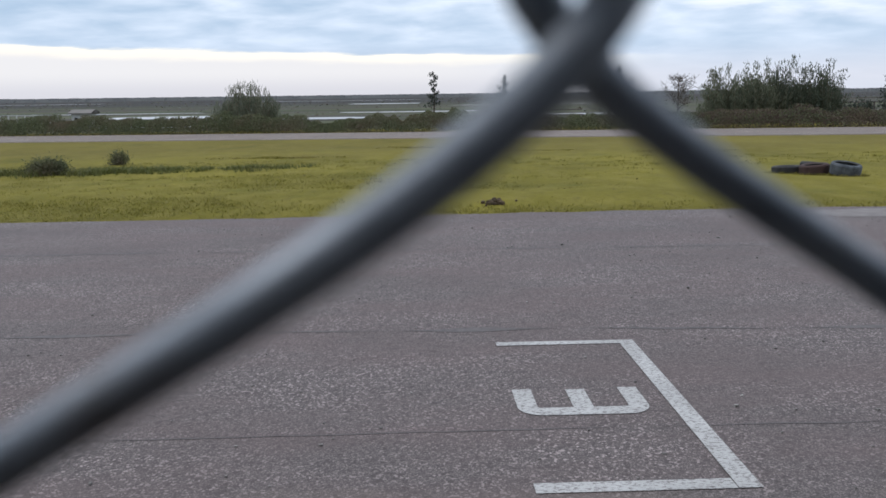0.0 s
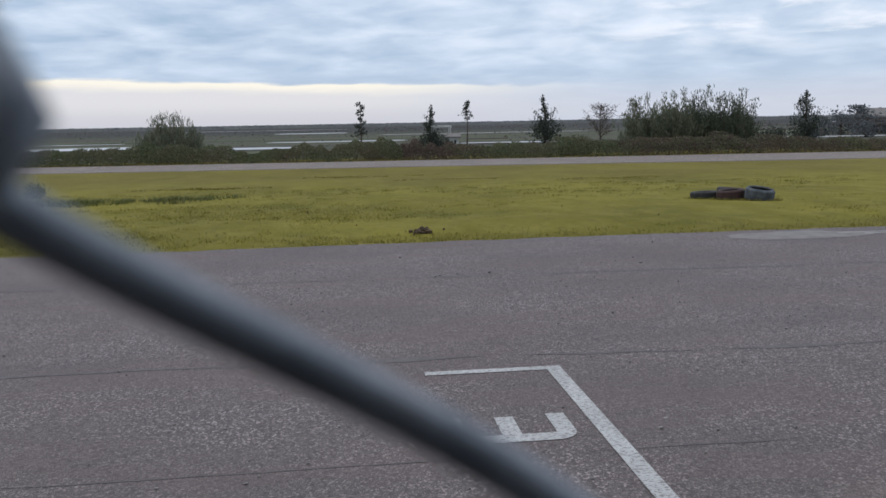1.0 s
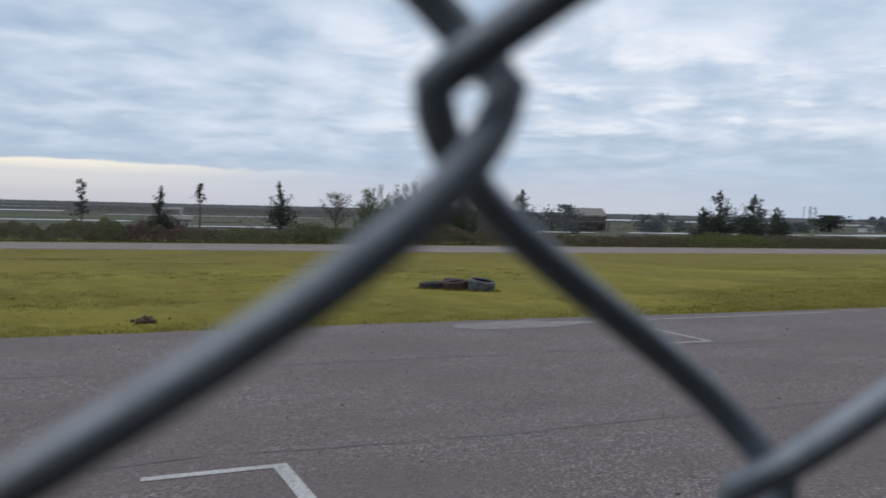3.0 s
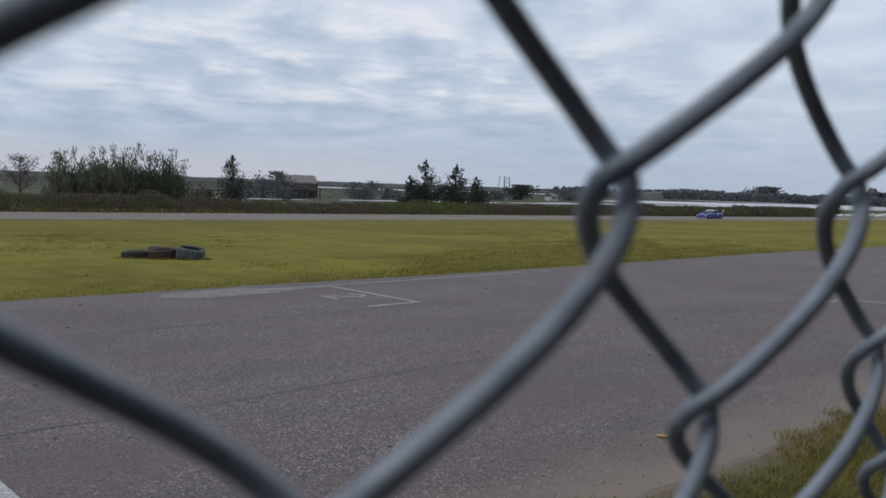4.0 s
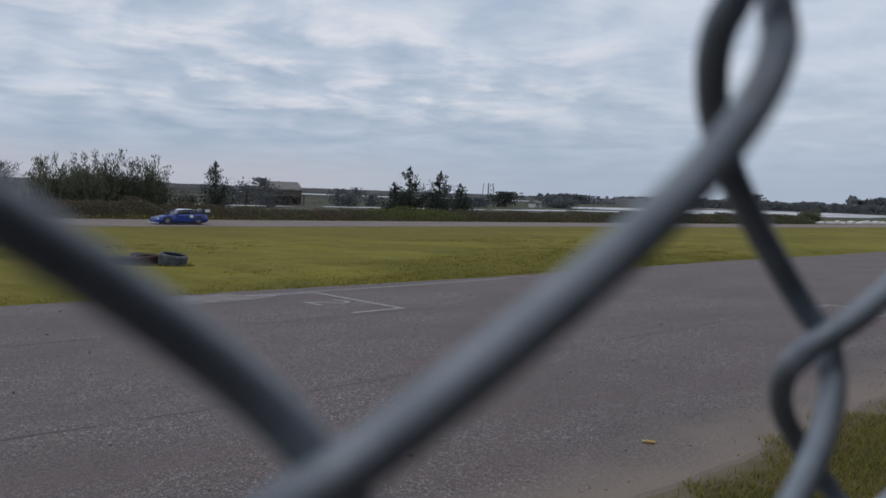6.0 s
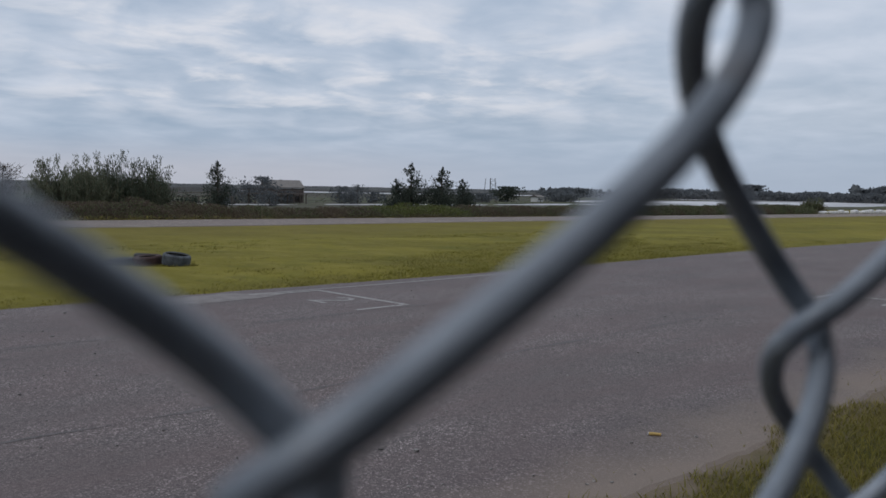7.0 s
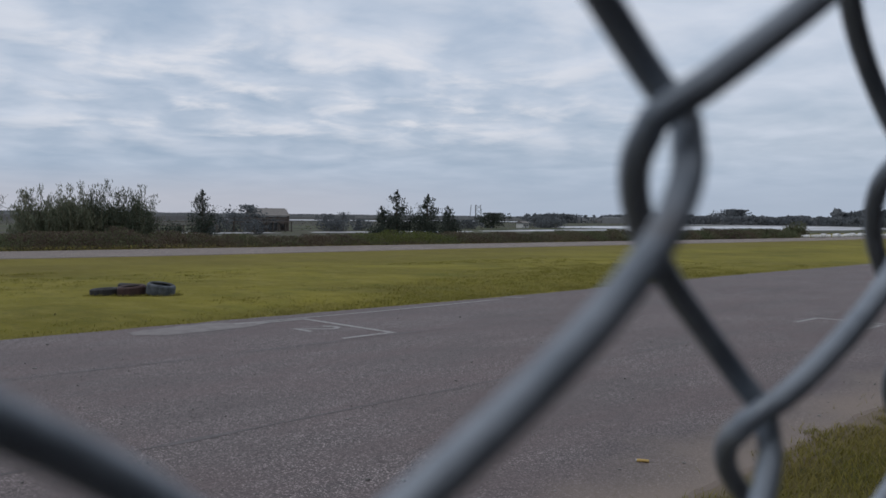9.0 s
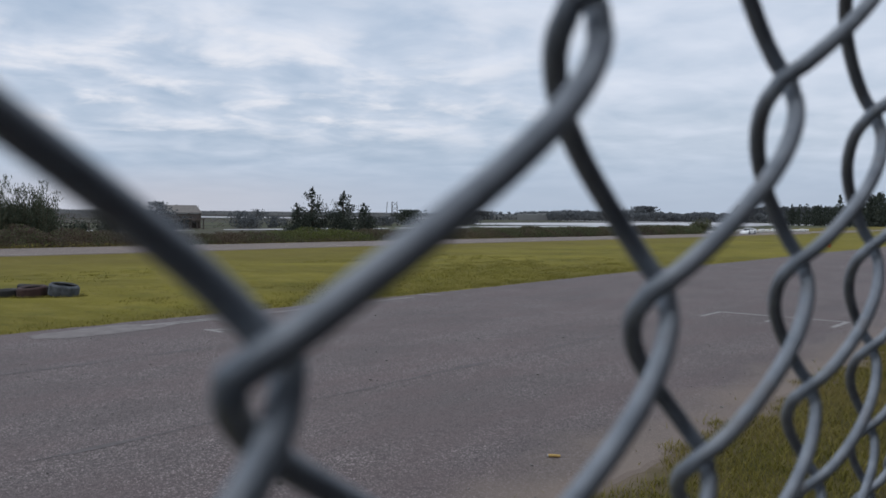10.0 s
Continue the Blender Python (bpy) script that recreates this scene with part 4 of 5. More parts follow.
def wood_mass(name, label, r, a0, a1, h0, h1, seed, step=0.12):
    """The dense body of a far wood: a thick wall with an uneven top."""
    a = np.radians(np.arange(a0, a1, step))
    n = len(a)
    h = np.array([h0 + (h1 - h0) * (0.5 + 0.6 * noise.noise((q * 45, seed, 0)) + 0.35 * noise.noise((q * 190, seed, 2))) for q in a])
    ring3 = [(r, np.full(n, -1.1)), (r * 1.01, -1 + h * 0.8), (r * 1.05, -1 + h), (r * 1.12, np.full(n, -1.1))]
    v = np.concatenate([np.stack([q * np.sin(a), q * np.cos(a), z], -1) for q, z in ring3])
    i = np.arange(n - 1)
    f = np.concatenate([np.stack([k * n + i + 1, k * n + i, (k + 1) * n + i, (k + 1) * n + i + 1], -1) for k in range(3)])
    tagged(new(name, fast_mesh(name, v, f, [WOODS])), label, "woodland", kind="stuff")


# grey base with the haze over the far woods mixed in
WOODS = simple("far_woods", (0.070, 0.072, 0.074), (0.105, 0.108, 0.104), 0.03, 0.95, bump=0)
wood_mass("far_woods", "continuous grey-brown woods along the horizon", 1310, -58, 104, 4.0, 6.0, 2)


POOLS = [(-34, 128, 24, 16), (-12, 112, 12, 10), (-26, 84, 9, 4), (-11, 320, 26, 26), (0, 150, 24, 7), (-60, 600, 120, 22), (-260, 560, 130, 18), (24, 118, 16, 5), (62, 113, 30, 6), (104, 114, 40, 7), (140, 115, 24, 6), (176, 120, 60, 10), (330, 430, 110, 130), (470, 420, 110, 110), (330, 152, 230, 60), (620, 230, 420, 130), (400, 116, 160, 30), (262, 112, 120, 26), (-62, 165, 44, 5), (40, 240, 60, 6), (900, 1120, 260, 110)]


def marsh_scrub():
    rng = np.random.default_rng(14)
    n = 60000
    y = 70 + rng.uniform(0, 1, n) ** 1.8 * 560
    x = rng.uniform(-0.55, 2.6, n) * (y + 20)
    k = np.array([noise.noise((p * 0.02, q * 0.16, 5)) + 0.5 * noise.noise((p * 0.08, q * 0.4, 8)) for p, q in zip(x, y)])
    keep = k > 0.2
    for px, py, lx, ly in POOLS:
        keep &= ~((np.abs(x - px) < lx * 0.55) & (y > py - ly * 0.55 - 0.13 * py) & (y < py + ly * 0.55))
    x, y = x[keep], y[keep]
    h = 0.30 + 0.0012 * y
    c = np.stack([x, y, -1 + h * rng.uniform(0, 1, len(x))], -1)
    v, f = leaves(rng, c, 0.22 + 0.0028 * y, 0.0, 0.5)
    v[:, 2] = np.repeat(c[:, 2], 4) + 0.3 * (v[:, 2] - np.repeat(c[:, 2], 4))
    v[:, 2] = np.maximum(v[:, 2], -1.02)
    tone = rng.integers(0, 3, len(x))
    tagged(new("marsh_scrub", fast_mesh("marsh_scrub", v, f, [LEAF_HEDGE, LEAF_BROWN, LEAF_HAZED], tone)), "low scrub and rushes across the marsh", "scrub", kind="stuff")


marsh_scrub()


def water_strip(x, y, lx, ly, seed):
    bm = bmesh.new()
    n = 40
    vs = []
    for i in range(n):
        a = 2 * math.pi * i / n
        k = 1 + 0.18 * noise.noise((math.cos(a) * 2, math.sin(a) * 2, seed * 3.1))
        sx, sy = math.cos(a), math.sin(a)
        vs.append(bm.verts.new((x + lx / 2 * k * math.copysign(abs(sx) ** 0.6, sx), y + ly / 2 * k * math.copysign(abs(sy) ** 0.6, sy), -0.94)))
    bm.faces.new(vs)
    me = bpy.data.meshes.new("water")
    bm.to_mesh(me)
    bm.free()
    me.materials.append(WATER)
    tagged(new("water", me), "shallow pale silty marsh water", "water", "marsh pools", "structure")


wm = Mat("marsh_water", 0.32, 0, 0.5)
wm.color(wm.mix(wm.span(wm.noise(0.05, 5, 0.6, (0.3, 1.5, 1)), 0.35, 0.65), (0.35, 0.34, 0.345), (0.50, 0.485, 0.495))).bump(wm.noise(0.6, 3), 0.02, 0.02)
WATER = wm.m
for i, q in enumerate(POOLS):
    water_strip(*q, i)


# ---- far buildings and land ----
TIMBER = simple("weathered_timber", (0.085, 0.070, 0.058), (0.15, 0.125, 0.105), 4, 0.9)
ROOF = simple("grey_sheet_roof", (0.125, 0.115, 0.105), (0.185, 0.170, 0.155), 2, 0.7)
PLASTER = simple("pale_plaster", (0.42, 0.42, 0.41), (0.55, 0.55, 0.53), 2, 0.9)
STEEL = simple("grey_steel", (0.12, 0.12, 0.125), (0.19, 0.19, 0.195), 3, 0.6, 0.4)
SACK = simple("white_sack", (0.62, 0.61, 0.60), (0.78, 0.77, 0.75), 3, 0.85, each=True)
ORANGE = simple("orange_plastic", (0.55, 0.10, 0.03), (0.68, 0.14, 0.04), 4, 0.6)


def gable_roof(length, depth, rise, over=0.3, hip=0.0):
    bm = bmesh.new()
    a, b = length / 2 + over, depth / 2 + over
    pts = [(-a, -b, 0), (a, -b, 0), (a - hip, 0, rise), (hip - a, 0, rise), (a, b, 0), (-a, b, 0)]
    low = [bm.verts.new(p) for p in pts]
    up = [bm.verts.new((p[0], p[1], p[2] + 0.12)) for p in pts]
    for q in ((0, 1, 2, 3), (3, 2, 4, 5)):
        bm.faces.new([low[i] for i in q[::-1]])
        bm.faces.new([up[i] for i in q])
    for i, j in ((0, 1), (1, 2), (2, 4), (4, 5), (5, 3), (3, 0)):
        bm.faces.new([low[i], low[j], up[j], up[i]])
    for q in ((1, 4, 2), (5, 0, 3)):
        bm.faces.new([up[i] for i in q])
    return bm


def open_barn(x, y, length, depth, eave, ridge, label, turn=0):
    """A long shelter: posts, low side boards, a sheet roof."""
    ob = thing("open_barn", label, "barn", at=pose(x, y, GZ(y), 0, 0, turn))
    n = int(length / 1.6) + 1
    for i in range(n):
        for s in (-1, 1):
            part("post", box_bm((0.22, 0.22, eave), (-length / 2 + length * i / (n - 1), s * depth / 2, eave / 2)), TIMBER, ob)
    part("side_wall", box_bm((length, 0.12, eave * 0.42), (0, 0.25 - depth / 2, eave * 0.74)), RED_BOARD, ob, "dull red-brown boards")
    part("back_wall", box_bm((length, 0.12, eave * 0.9), (0, depth / 2 - 0.3, eave * 0.45)), TIMBER, ob)
    part("deck", box_bm((length + 0.4, depth, 0.14), (0, 0, eave * 0.50)), TIMBER, ob)
    r = part("roof", gable_roof(length, depth, ridge - eave, hip=0.9), ROOF, ob, "grey sheet-metal roof")
    r.location = (0, 0, eave)
    n = int(length / 0.7)
    for i in range(n + 1):
        x0 = -length / 2 + length * i / n
        t = part("roof_rib", box_bm((0.06, depth / 2 + 0.25, 0.05), (0, 0, 0)), ROOF, r)
        t.location, t.rotation_euler = (x0 * 0.93, -depth / 4, (ridge - eave) / 2 + 0.12), (math.atan2(ridge - eave, depth / 2 + 0.3), 0, 0)


RED_BOARD = simple("dull_red_boards", (0.11, 0.085, 0.078), (0.16, 0.13, 0.118), 4, 0.9)
open_barn(87.4, 131, 7.6, 6, 2.65, 3.95, "open-sided barn on stilts with a grey sheet roof", -34)


def jetty(x, y, length, top, label):
    ob = thing("jetty", label, "jetty", at=pose(x, y, GZ(y)))
    n = int(length / 1.1)
    for i in range(n):
        part("post", box_bm((0.16, 0.16, top), (-length / 2 + length * i / (n - 1), 0, top / 2)), TIMBER, ob)
    part("deck", box_bm((length, 1.2, 0.14), (0, 0, top), 0.02), TIMBER, ob)
    part("rail", box_bm((length, 0.08, 0.10), (0, 0.5, top + 0.55)), TIMBER, ob)


jetty(77.5, 120, 15, 1.7, "weathered timber jetty on rows of posts")
jetty(60.0, 112, 12, 1.2, "low timber walkway over the marsh")
jetty(16.9, 98, 4.6, 0.42, "low dark timber landing by the water")


def cottage(x, y, w, d, h, rise, label, wall=None):
    ob = thing("cottage", label, "house", at=pose(x, y, GZ(y)))
    part("wall", box_bm((w, d, h), (0, 0, h / 2), 0.02), wall or PLASTER, ob)
    r = part("roof", gable_roof(w, d, rise), ROOF, ob)
    r.location = (0, 0, h)
    for k in (-0.25, 0.25):
        part("window", box_bm((w * 0.16, 0.08, h * 0.34), (k * w, -d / 2 - 0.03, h * 0.58)), DARK, ob)
    part("door", box_bm((w * 0.14, 0.08, h * 0.7), (0, -d / 2 - 0.03, h * 0.35)), TIMBER, ob)


cottage(-34.2, 90, 1.8, 2.0, 1.35, 0.35, "small pale hut with a sheet roof")
cottage(12.6, 99, 1.5, 1.4, 1.15, 0.4, "small pale shed by the marsh", PLASTER)


def pergola(x, y, w, d, h, label):
    """Four posts, two beams and a row of slats."""
    ob = thing("pergola", label, "pergola", at=pose(x, y, GZ(y)))
    for sx in (-1, 1):
        for sy in (-1, 1):
            part("post", box_bm((0.10, 0.10, h), (sx * w / 2, sy * d / 2, h / 2), 0.01), PLASTER, ob)
    for sy in (-1, 1):
        part("beam", box_bm((w + 0.3, 0.08, 0.16), (0, sy * d / 2, h + 0.08), 0.01), PLASTER, ob)
    for i in range(7):
        part("slat", box_bm((0.07, d + 0.3, 0.08), (-w / 2 + w * i / 6, 0, h + 0.20), 0.008), PLASTER, ob)


pergola(11.6, 101, 2.2, 1.6, 2.35, "white timber pergola beside a small shed")
cottage(186, 152, 2.6, 2.4, 1.3, 0.5, "small pale hut on the marsh")


def post_fence(x0, x1, y, h, step, label):
    ob = thing("rail_fence", label, "fence", at=pose(x0, y, GZ(y)))
    L = x1 - x0
    n = int(L / step)
    for i in range(n + 1):
        part("post", box_bm((0.10, 0.10, h), (L * i / n, 0, h / 2)), PLASTER, ob)
    for k in (0.55, 0.95):
        part("rail", box_bm((L, 0.05, 0.08), (L / 2, -0.07, h * k)), PLASTER, ob)


post_fence(-52, -36.9, 90, 1.35, 0.8, "pale rail fence leading to a hut")


def lattice_tower(x, y, top, spread, label):
    ob = thing("lattice_mast", label, "mast", at=pose(x, y, GZ(y)))
    H = top - GZ(y)
    for sx in (-1, 1):
        for sy in (-1, 1):
            v, f = tube([(sx * spread, sy * spread, 0), (sx * spread * 0.7, sy * spread * 0.7, H)], 0.09, 5)
            attach("leg", fast_mesh("leg", v, f, [STEEL]), ob)
    for i in range(5):
        z0, z1 = H * i / 5, H * (i + 1) / 5
        for s in (-1, 1):
            v, f = tube([(-s * spread * 0.9, -spread * 0.9, z0), (s * spread * 0.85, -spread * 0.85, z1)], 0.05, 4)
            attach("brace", fast_mesh("brace", v, f, [STEEL]), ob)


lattice_tower(175.2, 160, 5.3, 1.3, "grey steel lattice mast on the marsh")
for px in (167, 183):
    v, f = tube([(0, 0, 0), (0.05, 0, 5.3)], 0.06, 5)
    pole = thing("marker_pole", "thin grey steel pole", "pole", at=pose(px, 165, GZ(165)))
    attach("shaft", fast_mesh("shaft", v, f, [STEEL]), pole)


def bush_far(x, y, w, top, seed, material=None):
    # the default foliage has distance haze painted into its colour
    tree("far_bush", "bushy tree out on the marsh, greyed with painted haze", x, y, top, seed, "round", w, 0.02, 700, max(0.3, w * 0.09), material or LEAF_HAZED, group="bushes on the marsh", category="bush")


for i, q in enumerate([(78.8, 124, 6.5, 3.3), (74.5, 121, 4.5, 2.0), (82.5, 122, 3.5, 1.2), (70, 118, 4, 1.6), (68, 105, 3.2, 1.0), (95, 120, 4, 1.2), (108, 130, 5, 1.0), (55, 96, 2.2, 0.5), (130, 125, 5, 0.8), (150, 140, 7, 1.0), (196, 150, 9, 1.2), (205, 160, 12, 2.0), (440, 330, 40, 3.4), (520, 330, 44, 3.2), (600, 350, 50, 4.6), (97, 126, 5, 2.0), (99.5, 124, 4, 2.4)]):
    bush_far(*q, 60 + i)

# woods and low hills to the east, haze painted into their colours
far_strip("east_woods", "belt of woods past the water, greyed with painted haze", 520, 58, 84, 3.5, 6.5, 5, LEAF_HAZED, 16000, 2.0)
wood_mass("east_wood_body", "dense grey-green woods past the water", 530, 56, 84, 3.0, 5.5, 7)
far_strip("east_ridge", "low wooded ridge on the horizon", 1500, 70, 105, 14, 24, 6, LEAF_HAZED, 9000, 11.0)


def pine_wood(x0, x1, y0, y1, n, h0, h1, seed, label):
    rng = np.random.default_rng(seed)
    pcs, stems = [], []
    for _ in range(n):
        px, py, h = rng.uniform(x0, x1), rng.uniform(y0, y1), rng.uniform(h0, h1)
        k = 90
        t = rng.uniform(0.05, 1, k)
        r = (1 - t) ** 0.7 * h * 0.24 + 0.2
        a = rng.uniform(0, 2 * np.pi, k)
        c = np.stack([px + r * np.cos(a) * rng.uniform(0.3, 1, k), py + r * np.sin(a) * rng.uniform(0.3, 1, k), -0.9 + h * t], -1)
        pcs.append(leaves(rng, c, h * 0.11, 0.2, 0.5))
        stems.append(tube([(px, py, -1), (px, py, -1 + h * 0.95)], [0.03 * h, 0.02], 5))
    v, f = join(pcs + stems)
    tagged(new("pine_wood", fast_mesh("pine_wood", v, f, [LEAF_DARK])), label, "woodland", kind="stuff")


pine_wood(335, 440, 90, 104, 130, 5.0, 8.5, 3, "dark stand of pines at the end of the circuit")
pine_wood(300, 380, 58, 76, 70, 9.0, 12.0, 4, "tall dark pines at the end of the circuit")


# ---- white sacks along the back straight ----
def sack_mesh(seed):
    bm = bmesh.new()
    bmesh.ops.create_cube(bm, size=1)
    bmesh.ops.subdivide_edges(bm, edges=bm.edges[:], cuts=3, use_grid_fill=True)
    for v in bm.verts:
        p = v.co.copy()
        v.co = Vector((p.x * 1.5, p.y * 0.8, p.z * 0.62)) * (1 - 0.28 * (abs(p.x * 2) ** 4 + abs(p.y * 2) ** 4 + abs(p.z * 2) ** 4) / 3)
        v.co += Vector([0.07 * noise.noise(p * 3 + Vector((seed, 7, k))) for k in range(3)])
        v.co.z += 0.26
    for f in bm.faces:
        f.smooth = True
    me = bpy.data.meshes.new("sack")
    bm.to_mesh(me)
    bm.free()
    me.materials.append(SACK)
    return me


sacks = [sack_mesh(k) for k in range(4)]
rng_s = random.Random(4)
for i in range(25):
    x = 124.5 + i * 1.75 + rng_s.uniform(-0.2, 0.2)
    ob = tagged(new("barrier_sack", sacks[i % 4]), "bulging white sack in a barrier row", "sack", "white barrier sacks")
    ob.matrix_world = pose(x, back_far(x) + 1.0 + rng_s.uniform(-0.2, 0.2), -0.63, 0, 0, rng_s.uniform(-24, 24)) @ Matrix.Diagonal((rng_s.uniform(0.72, 1.0), 1.0, rng_s.uniform(0.7, 1.15), 1.0))


clump("roadside_bush", "dark green bush beside white sacks", 127.6, back_far(127) + 3.4, 4.6, 2.8, 1.9, 44, 90, 50, 0.26, LEAF_HEDGE, up=0.2, power=3)


def cone_at(x, y, label):
    ob = thing("traffic_cone", label, "cone", at=pose(x, y, GZ(y)) @ Matrix.Scale(0.62, 4))
    part("base", box_bm((0.36, 0.36, 0.04), (0, 0, 0.02), 0.01), ORANGE, ob)
    v, f = lathe([(0.015, 0.72), (0.13, 0.04), (0.12, 0.04), (0.005, 0.71)], 20)
    attach("cone", fast_mesh("cone", v, f, [ORANGE], smooth=True), ob)
    v, f = lathe([(0.062, 0.50), (0.092, 0.34), (0.089, 0.34), (0.059, 0.50)], 20)
    attach("band", fast_mesh("band", v * np.array([1.03, 1.03, 1]), f, [PLASTER], smooth=True), ob, "pale reflective band")


cone_at(58.6, 15.1, "small orange cone standing in the infield grass")


# ---- small things ----
def soil_heap(x, y):
    bm = bmesh.new()
    bmesh.ops.create_icosphere(bm, subdivisions=4, radius=1)
    for v in bm.verts:
        p = v.co.copy()
        k = 1 + 0.45 * noise.noise(p * 2.3) + 0.25 * noise.noise(p * 6) + 0.12 * noise.noise(p * 14)
        v.co = Vector((p.x * 0.12 * k, p.y * 0.10 * k, max(-0.02, p.z * 0.075 * k)))
    me = bpy.data.meshes.new("soil_heap")
    bm.to_mesh(me)
    bm.free()
    me.materials.append(SOIL)
    ob = tagged(new("soil_heap", me), "small heap of dark brown soil on the grass", "soil")
    ob.matrix_world = pose(x, y, GZ(y) + 0.03)
    rng = np.random.default_rng(2)
    pcs = []
    for _ in range(14):
        c = np.array([x + rng.normal() * 0.13, y + rng.normal() * 0.11, GZ(y) + 0.03])
        v = np.array([(a, b, d) for a in (-1, 1) for b in (-1, 1) for d in (-1, 1)]) * rng.uniform(0.01, 0.03, 3) + rng.normal(size=(8, 3)) * 0.004
        pcs.append((v + c, np.array([[0, 1, 3, 2], [4, 6, 7, 5], [0, 4, 5, 1], [2, 3, 7, 6], [0, 2, 6, 4], [1, 5, 7, 3]])))
    v, f = join(pcs)
    tagged(new("soil_crumbs", fast_mesh("soil_crumbs", v, f, [SOIL])), "brown soil crumbs scattered round a heap", "soil", kind="stuff")


soil_heap(1.25, 13.75)

FILTER = simple("tan_paper", (0.42, 0.27, 0.08), (0.52, 0.36, 0.13), 60, 0.8)
v, f = tube([(-0.045, 0, 0.0275), (-0.04, 0.002, 0.0275), (0.0, 0.003, 0.028), (0.045, 0, 0.0275)], [0.010, 0.012, 0.012, 0.011], 10)
stub = thing("paper_roll", "small tan rolled paper scrap on asphalt", "litter", at=pose(5.48, 3.25, 0, 0, 0, -58))
attach("roll", fast_mesh("roll", v, f, [FILTER], smooth=True), stub)
v, f = tube([(-0.051, 0, 0.0275), (-0.045, 0, 0.0275)], [0.0112, 0.0125], 10)
attach("tip", fast_mesh("tip", v, f, [PLASTER], smooth=True), stub, "pale end")


def loose_chips():
    rng = np.random.default_rng(8)
    n = 700
    x, y = rng.uniform(-3, 12, n), rng.uniform(2.7, 12.2, n)
    c = np.stack([x, y, np.full(n, 0.016)], -1)
    cube = np.array([(a, b, d) for a in (-1, 1) for b in (-1, 1) for d in (0, 1)], float)
    s = rng.uniform(0.003, 0.009, (n, 1, 3)) * np.where(rng.uniform(size=(n, 1, 1)) < 0.05, 1.8, 1)
    v = c[:, None] + cube[None] * s + rng.normal(size=(n, 8, 3)) * 0.0015
    f = np.array([[0, 1, 3, 2], [4, 6, 7, 5], [0, 4, 5, 1], [2, 3, 7, 6], [0, 2, 6, 4], [1, 5, 7, 3]])
    F = (np.arange(n)[:, None, None] * 8 + f[None]).reshape(-1, 4)
    tagged(new("stone_chips", fast_mesh("stone_chips", v.reshape(-1, 3), F, [CHIP])), "loose pale stone chips on the asphalt", "gravel", kind="stuff")


CHIP = simple("stone_chip", (0.16, 0.15, 0.14), (0.40, 0.38, 0.36), 20, 0.9, island=True)
loose_chips()


# ---- grass ----
def blades(name, label, x, y, h, w, material, seed, z=None, lean=0.5):
    rng = np.random.default_rng(seed)
    n = len(x)
    z0 = (ground_z(y) if z is None else z) - 0.01
    a = rng.uniform(0, 2 * np.pi, n)
    hh = h * rng.uniform(0.5, 1.4, n)
    d = np.stack([np.cos(a), np.sin(a), np.zeros(n)], -1)
    side = np.stack([-np.sin(a), np.cos(a), np.zeros(n)], -1) * (w * rng.uniform(0.6, 1.4, n))[:, None] / 2
    b = np.stack([x, y, z0], -1)
    m = b + d * (hh * lean * 0.35)[:, None] + np.array([0, 0, 1]) * (hh * 0.6)[:, None]
    t = b + d * (hh * lean)[:, None] + np.array([0, 0, 1]) * hh[:, None]
    v = np.stack([b - side, b + side, m + side * 0.7, m - side * 0.7, t + side * 0.1, t - side * 0.1], 1).reshape(-1, 3)
    f = (np.arange(n)[:, None, None] * 6 + np.array([[0, 1, 2, 3], [3, 2, 4, 5]])[None]).reshape(-1, 4)
    tagged(new(name, fast_mesh(name, v, f, [material])), label, "grass", kind="stuff")


rng_g = np.random.default_rng(5)
n = 105000
gx = -8 + 26 * rng_g.uniform(0, 1, n) ** 0.62
gy = 3.0 - rng_g.uniform(0, 1, n) ** 1.2 * 2.6
lip = 2.66 + 0.13 * np.sin(gx * 1.9 + 1) + 0.09 * np.sin(gx * 5.3) + 0.06 * np.sin(gx * 13.1)
keep = rng_g.uniform(size=n) < np.clip((lip - gy) / 0.12, 0.012, 1)
blades("verge_grass", "short rough grass along the track edge", gx[keep], gy[keep], 0.060, 0.0075, BLADE_NEAR, 1, lean=1.0)
n = 150000
gy = 12.56 + rng_g.uniform(0, 1, n) ** 1.7 * 9
gx = -9 + rng_g.uniform(0, 1, n) * 40
edge_w = 0.10 * np.sin(gx * 3.1) + 0.08 * np.sin(gx * 8.3)
keep = gy > 12.62 + edge_w
blades("infield_grass", "short yellow-green grass on the infield", gx[keep], gy[keep], 0.018, 0.014, BLADE, 2, lean=2.4)


cl = 2600
cx0, cy0 = rng_g.uniform(-10, 36, cl), 12.75 + rng_g.uniform(0, 1, cl) ** 1.4 * 16
k = rng_g.integers(0, cl, 52000)
blades("grass_tufts", "uneven yellow-green tufts in the mown grass", cx0[k] + rng_g.normal(size=52000) * 0.11, cy0[k] + rng_g.normal(size=52000) * 0.11, 0.050, 0.011, BLADE, 13, lean=0.9)


def weed_patch(x, y, w, d, h, n, seed, material, label):
    rng = np.random.default_rng(seed)
    m = max(6, n // 45)
    cx, cy = x + rng.normal(size=m) * w / 2.8, y + rng.normal(size=m) * d / 2.8
    size = rng.uniform(0.25, 1.0, m) ** 1.5
    k = rng.choice(m, n, p=size / size.sum())
    px, py = cx[k] + rng.normal(size=n) * 0.30 * size[k], cy[k] + rng.normal(size=n) * 0.26 * size[k]
    blades("weeds", label, px, py, h * (0.35 + size[k]), 0.020, material, seed, lean=1.1)


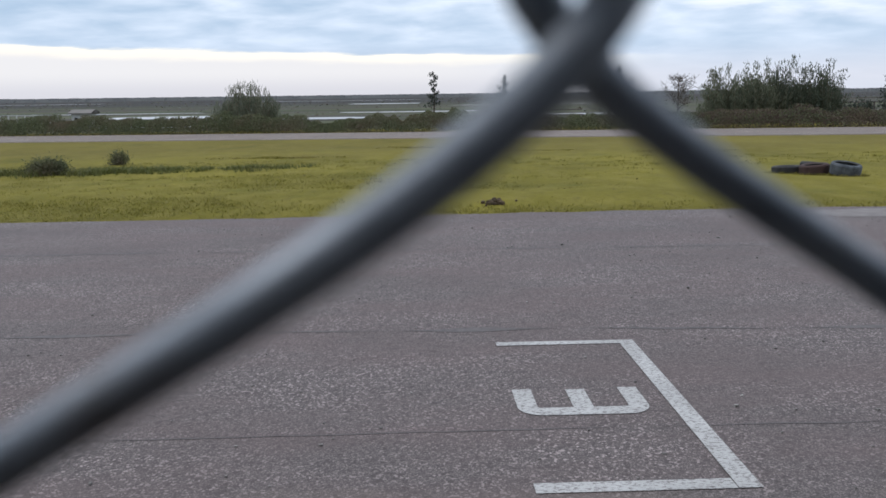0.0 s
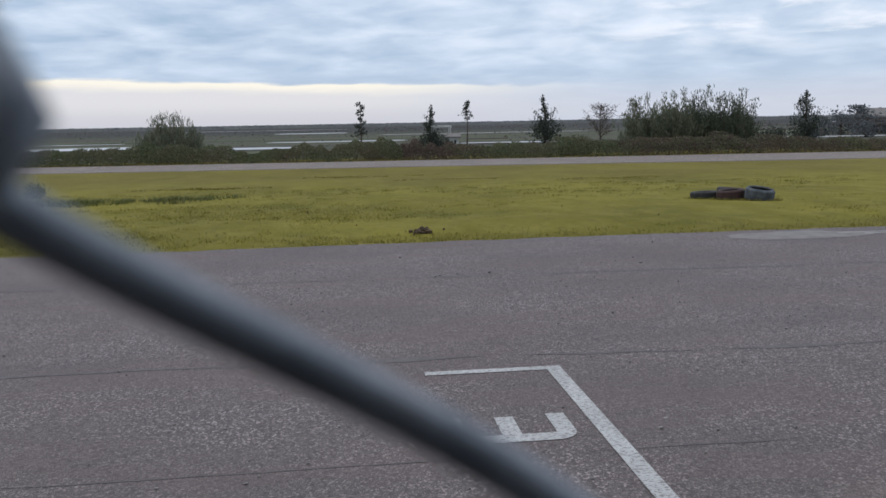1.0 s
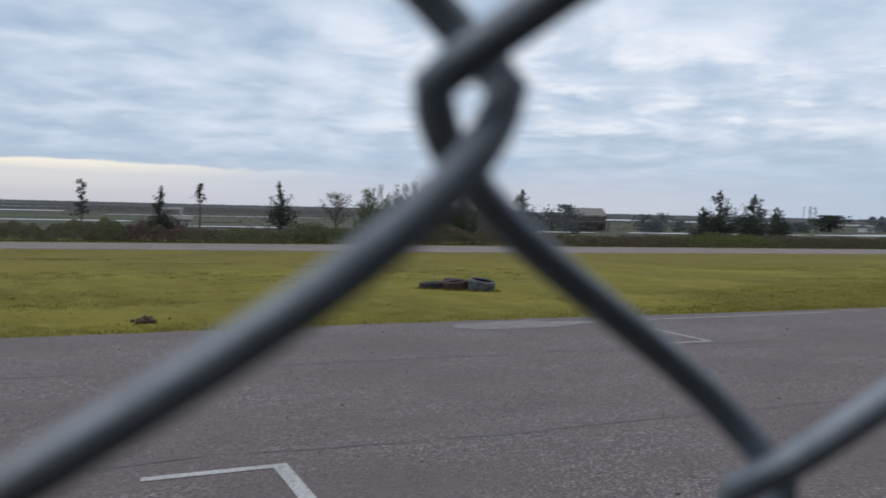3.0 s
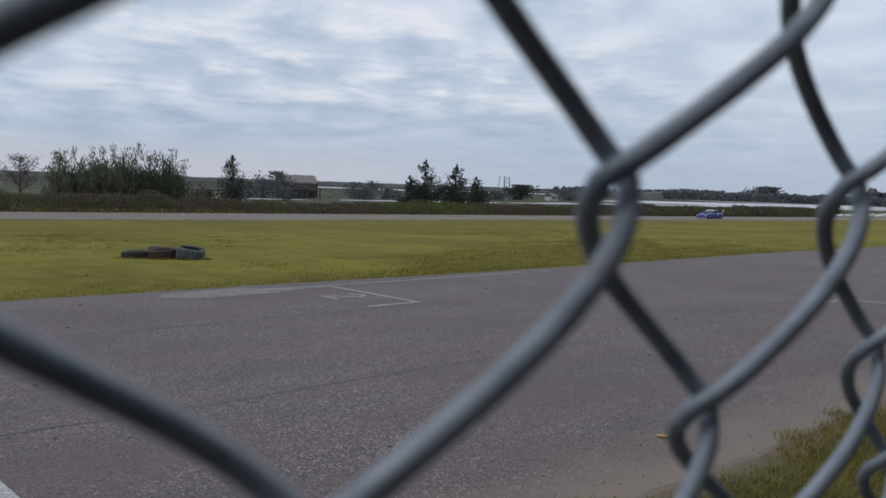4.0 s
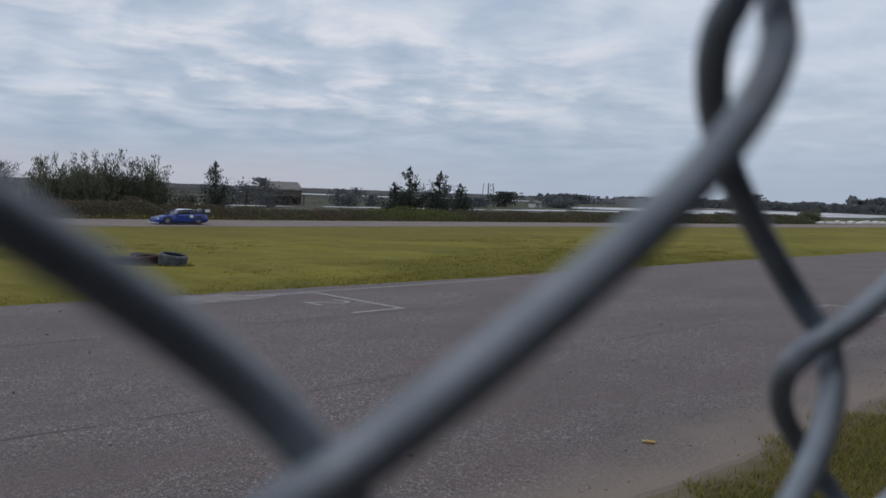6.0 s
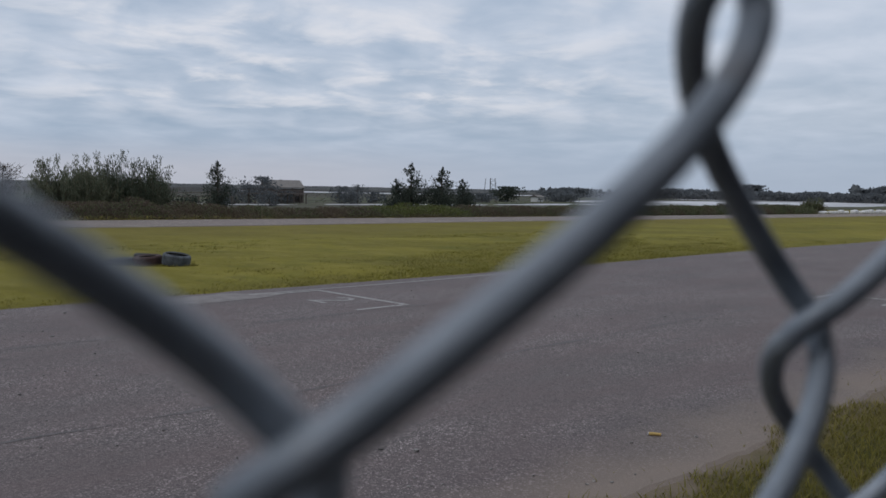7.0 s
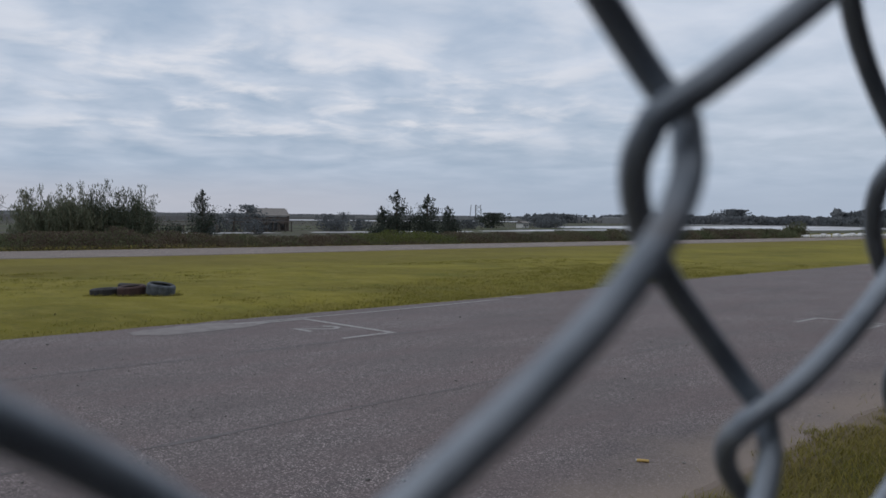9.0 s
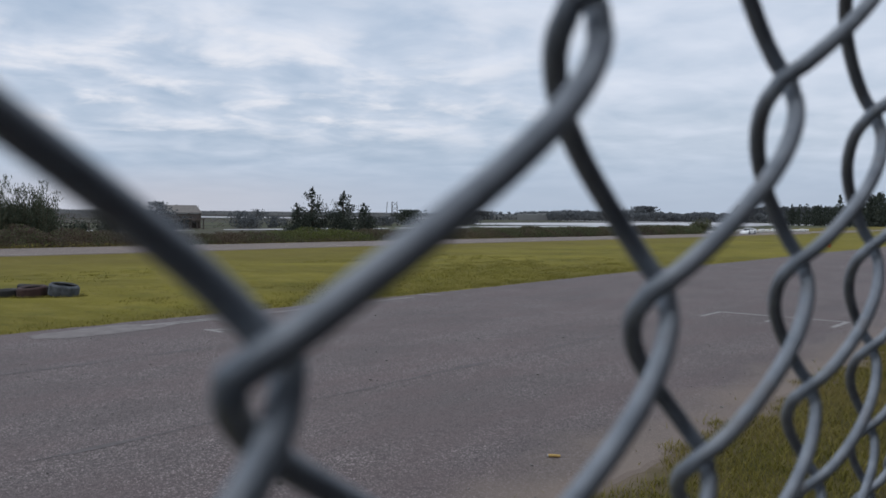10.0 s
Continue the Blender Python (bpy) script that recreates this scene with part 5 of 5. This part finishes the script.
weed_patch(-8.3, 23.6, 3.2, 1.5, 0.15, 3000, 3, BLADE_WEED, "dark green weeds left standing in the grass")
weed_patch(-5.3, 24.4, 2.6, 0.9, 0.12, 1500, 4, BLADE_WEED, "dark green weeds left standing in the grass")
weed_patch(-11.4, 23.2, 2.2, 1.2, 0.14, 1500, 5, BLADE_WEED, "dark green weeds left standing in the grass")
weed_patch(-4.6, 31.0, 4.0, 0.6, 0.06, 900, 7, BLADE_NEAR, "dark green low weeds in the grass")
weed_patch(2.0, 39.0, 4.5, 0.8, 0.06, 900, 8, BLADE_NEAR, "dark green low weeds in the grass")
weed_patch(10.5, 31.8, 5.0, 1.3, 0.04, 800, 10, BLADE_NEAR, "dark green low weeds in the grass")
weed_patch(4.5, 34.0, 3.0, 0.6, 0.05, 900, 11, BLADE_NEAR, "dark green low weeds in the grass")
clump("small_shrub", "small green shrub in the infield grass", -9.95, 23.2, 0.85, 0.7, 0.26, 41, 90, 60, 0.08, LEAF_HEDGE, up=0.3)
clump("small_shrub", "small dark shrub in the infield grass", -9.75, 28.2, 0.40, 0.4, 0.16, 42, 40, 40, 0.08, LEAF_HEDGE, up=0.3)
rng_l = np.random.default_rng(6)
n = 34
lx, ly = rng_l.uniform(-4, 6, n), rng_l.uniform(13, 22, n)
v, f = leaves(rng_l, np.stack([lx, ly, ground_z(ly) + 0.04], -1), 0.05, 0.0, 0.6)
tagged(new("fallen_leaves", fast_mesh("fallen_leaves", v, f, [SOIL])), "dead brown leaves scattered in the grass", "leaves", kind="stuff")

n = 2600
ta = rng_l.uniform(0, 2 * np.pi, n)
tc = np.array([(8.36, 18.97), (8.73, 18.38), (9.14, 17.88)])[rng_l.integers(0, 3, n)]
tx, ty = tc[:, 0] + np.cos(ta) * rng_l.uniform(0.33, 0.50, n), tc[:, 1] + np.sin(ta) * rng_l.uniform(0.33, 0.50, n)
keep = ty < tc[:, 1] + 0.1
blades("tyre_grass", "longer grass left uncut round the tyres", tx[keep], ty[keep], 0.085, 0.012, BLADE, 9, lean=0.6)


# ---- what moves ----
def along(car, wheels, nose_x_at, speed, lane, zero):
    rows = []
    for k in range(0, 11):
        t = float(k)
        x = nose_x_at + speed * (t - zero)
        x2 = x - 1.0
        y, y2 = back_near(x) + lane, back_near(x2) + lane
        yaw = math.degrees(math.atan2(y - y2, x - x2))
        rows.append((t, pose(x, y, -0.575, 0, 0, yaw)))
    walk(car, rows)
    for w in wheels:
        base = w.location.copy()
        step = 60.0
        spin = [(i * 0.25, pose(*base, 0, -step * i, 0)) for i in range(41)]
        walk(w, spin)


def motions():
    along(blue_car, blue_wheels, 39.1, -28.35, 2.4, 5.5)
    along(white_car, white_wheels, 125.4, -30.3, 3.4, 10.0)


motions()
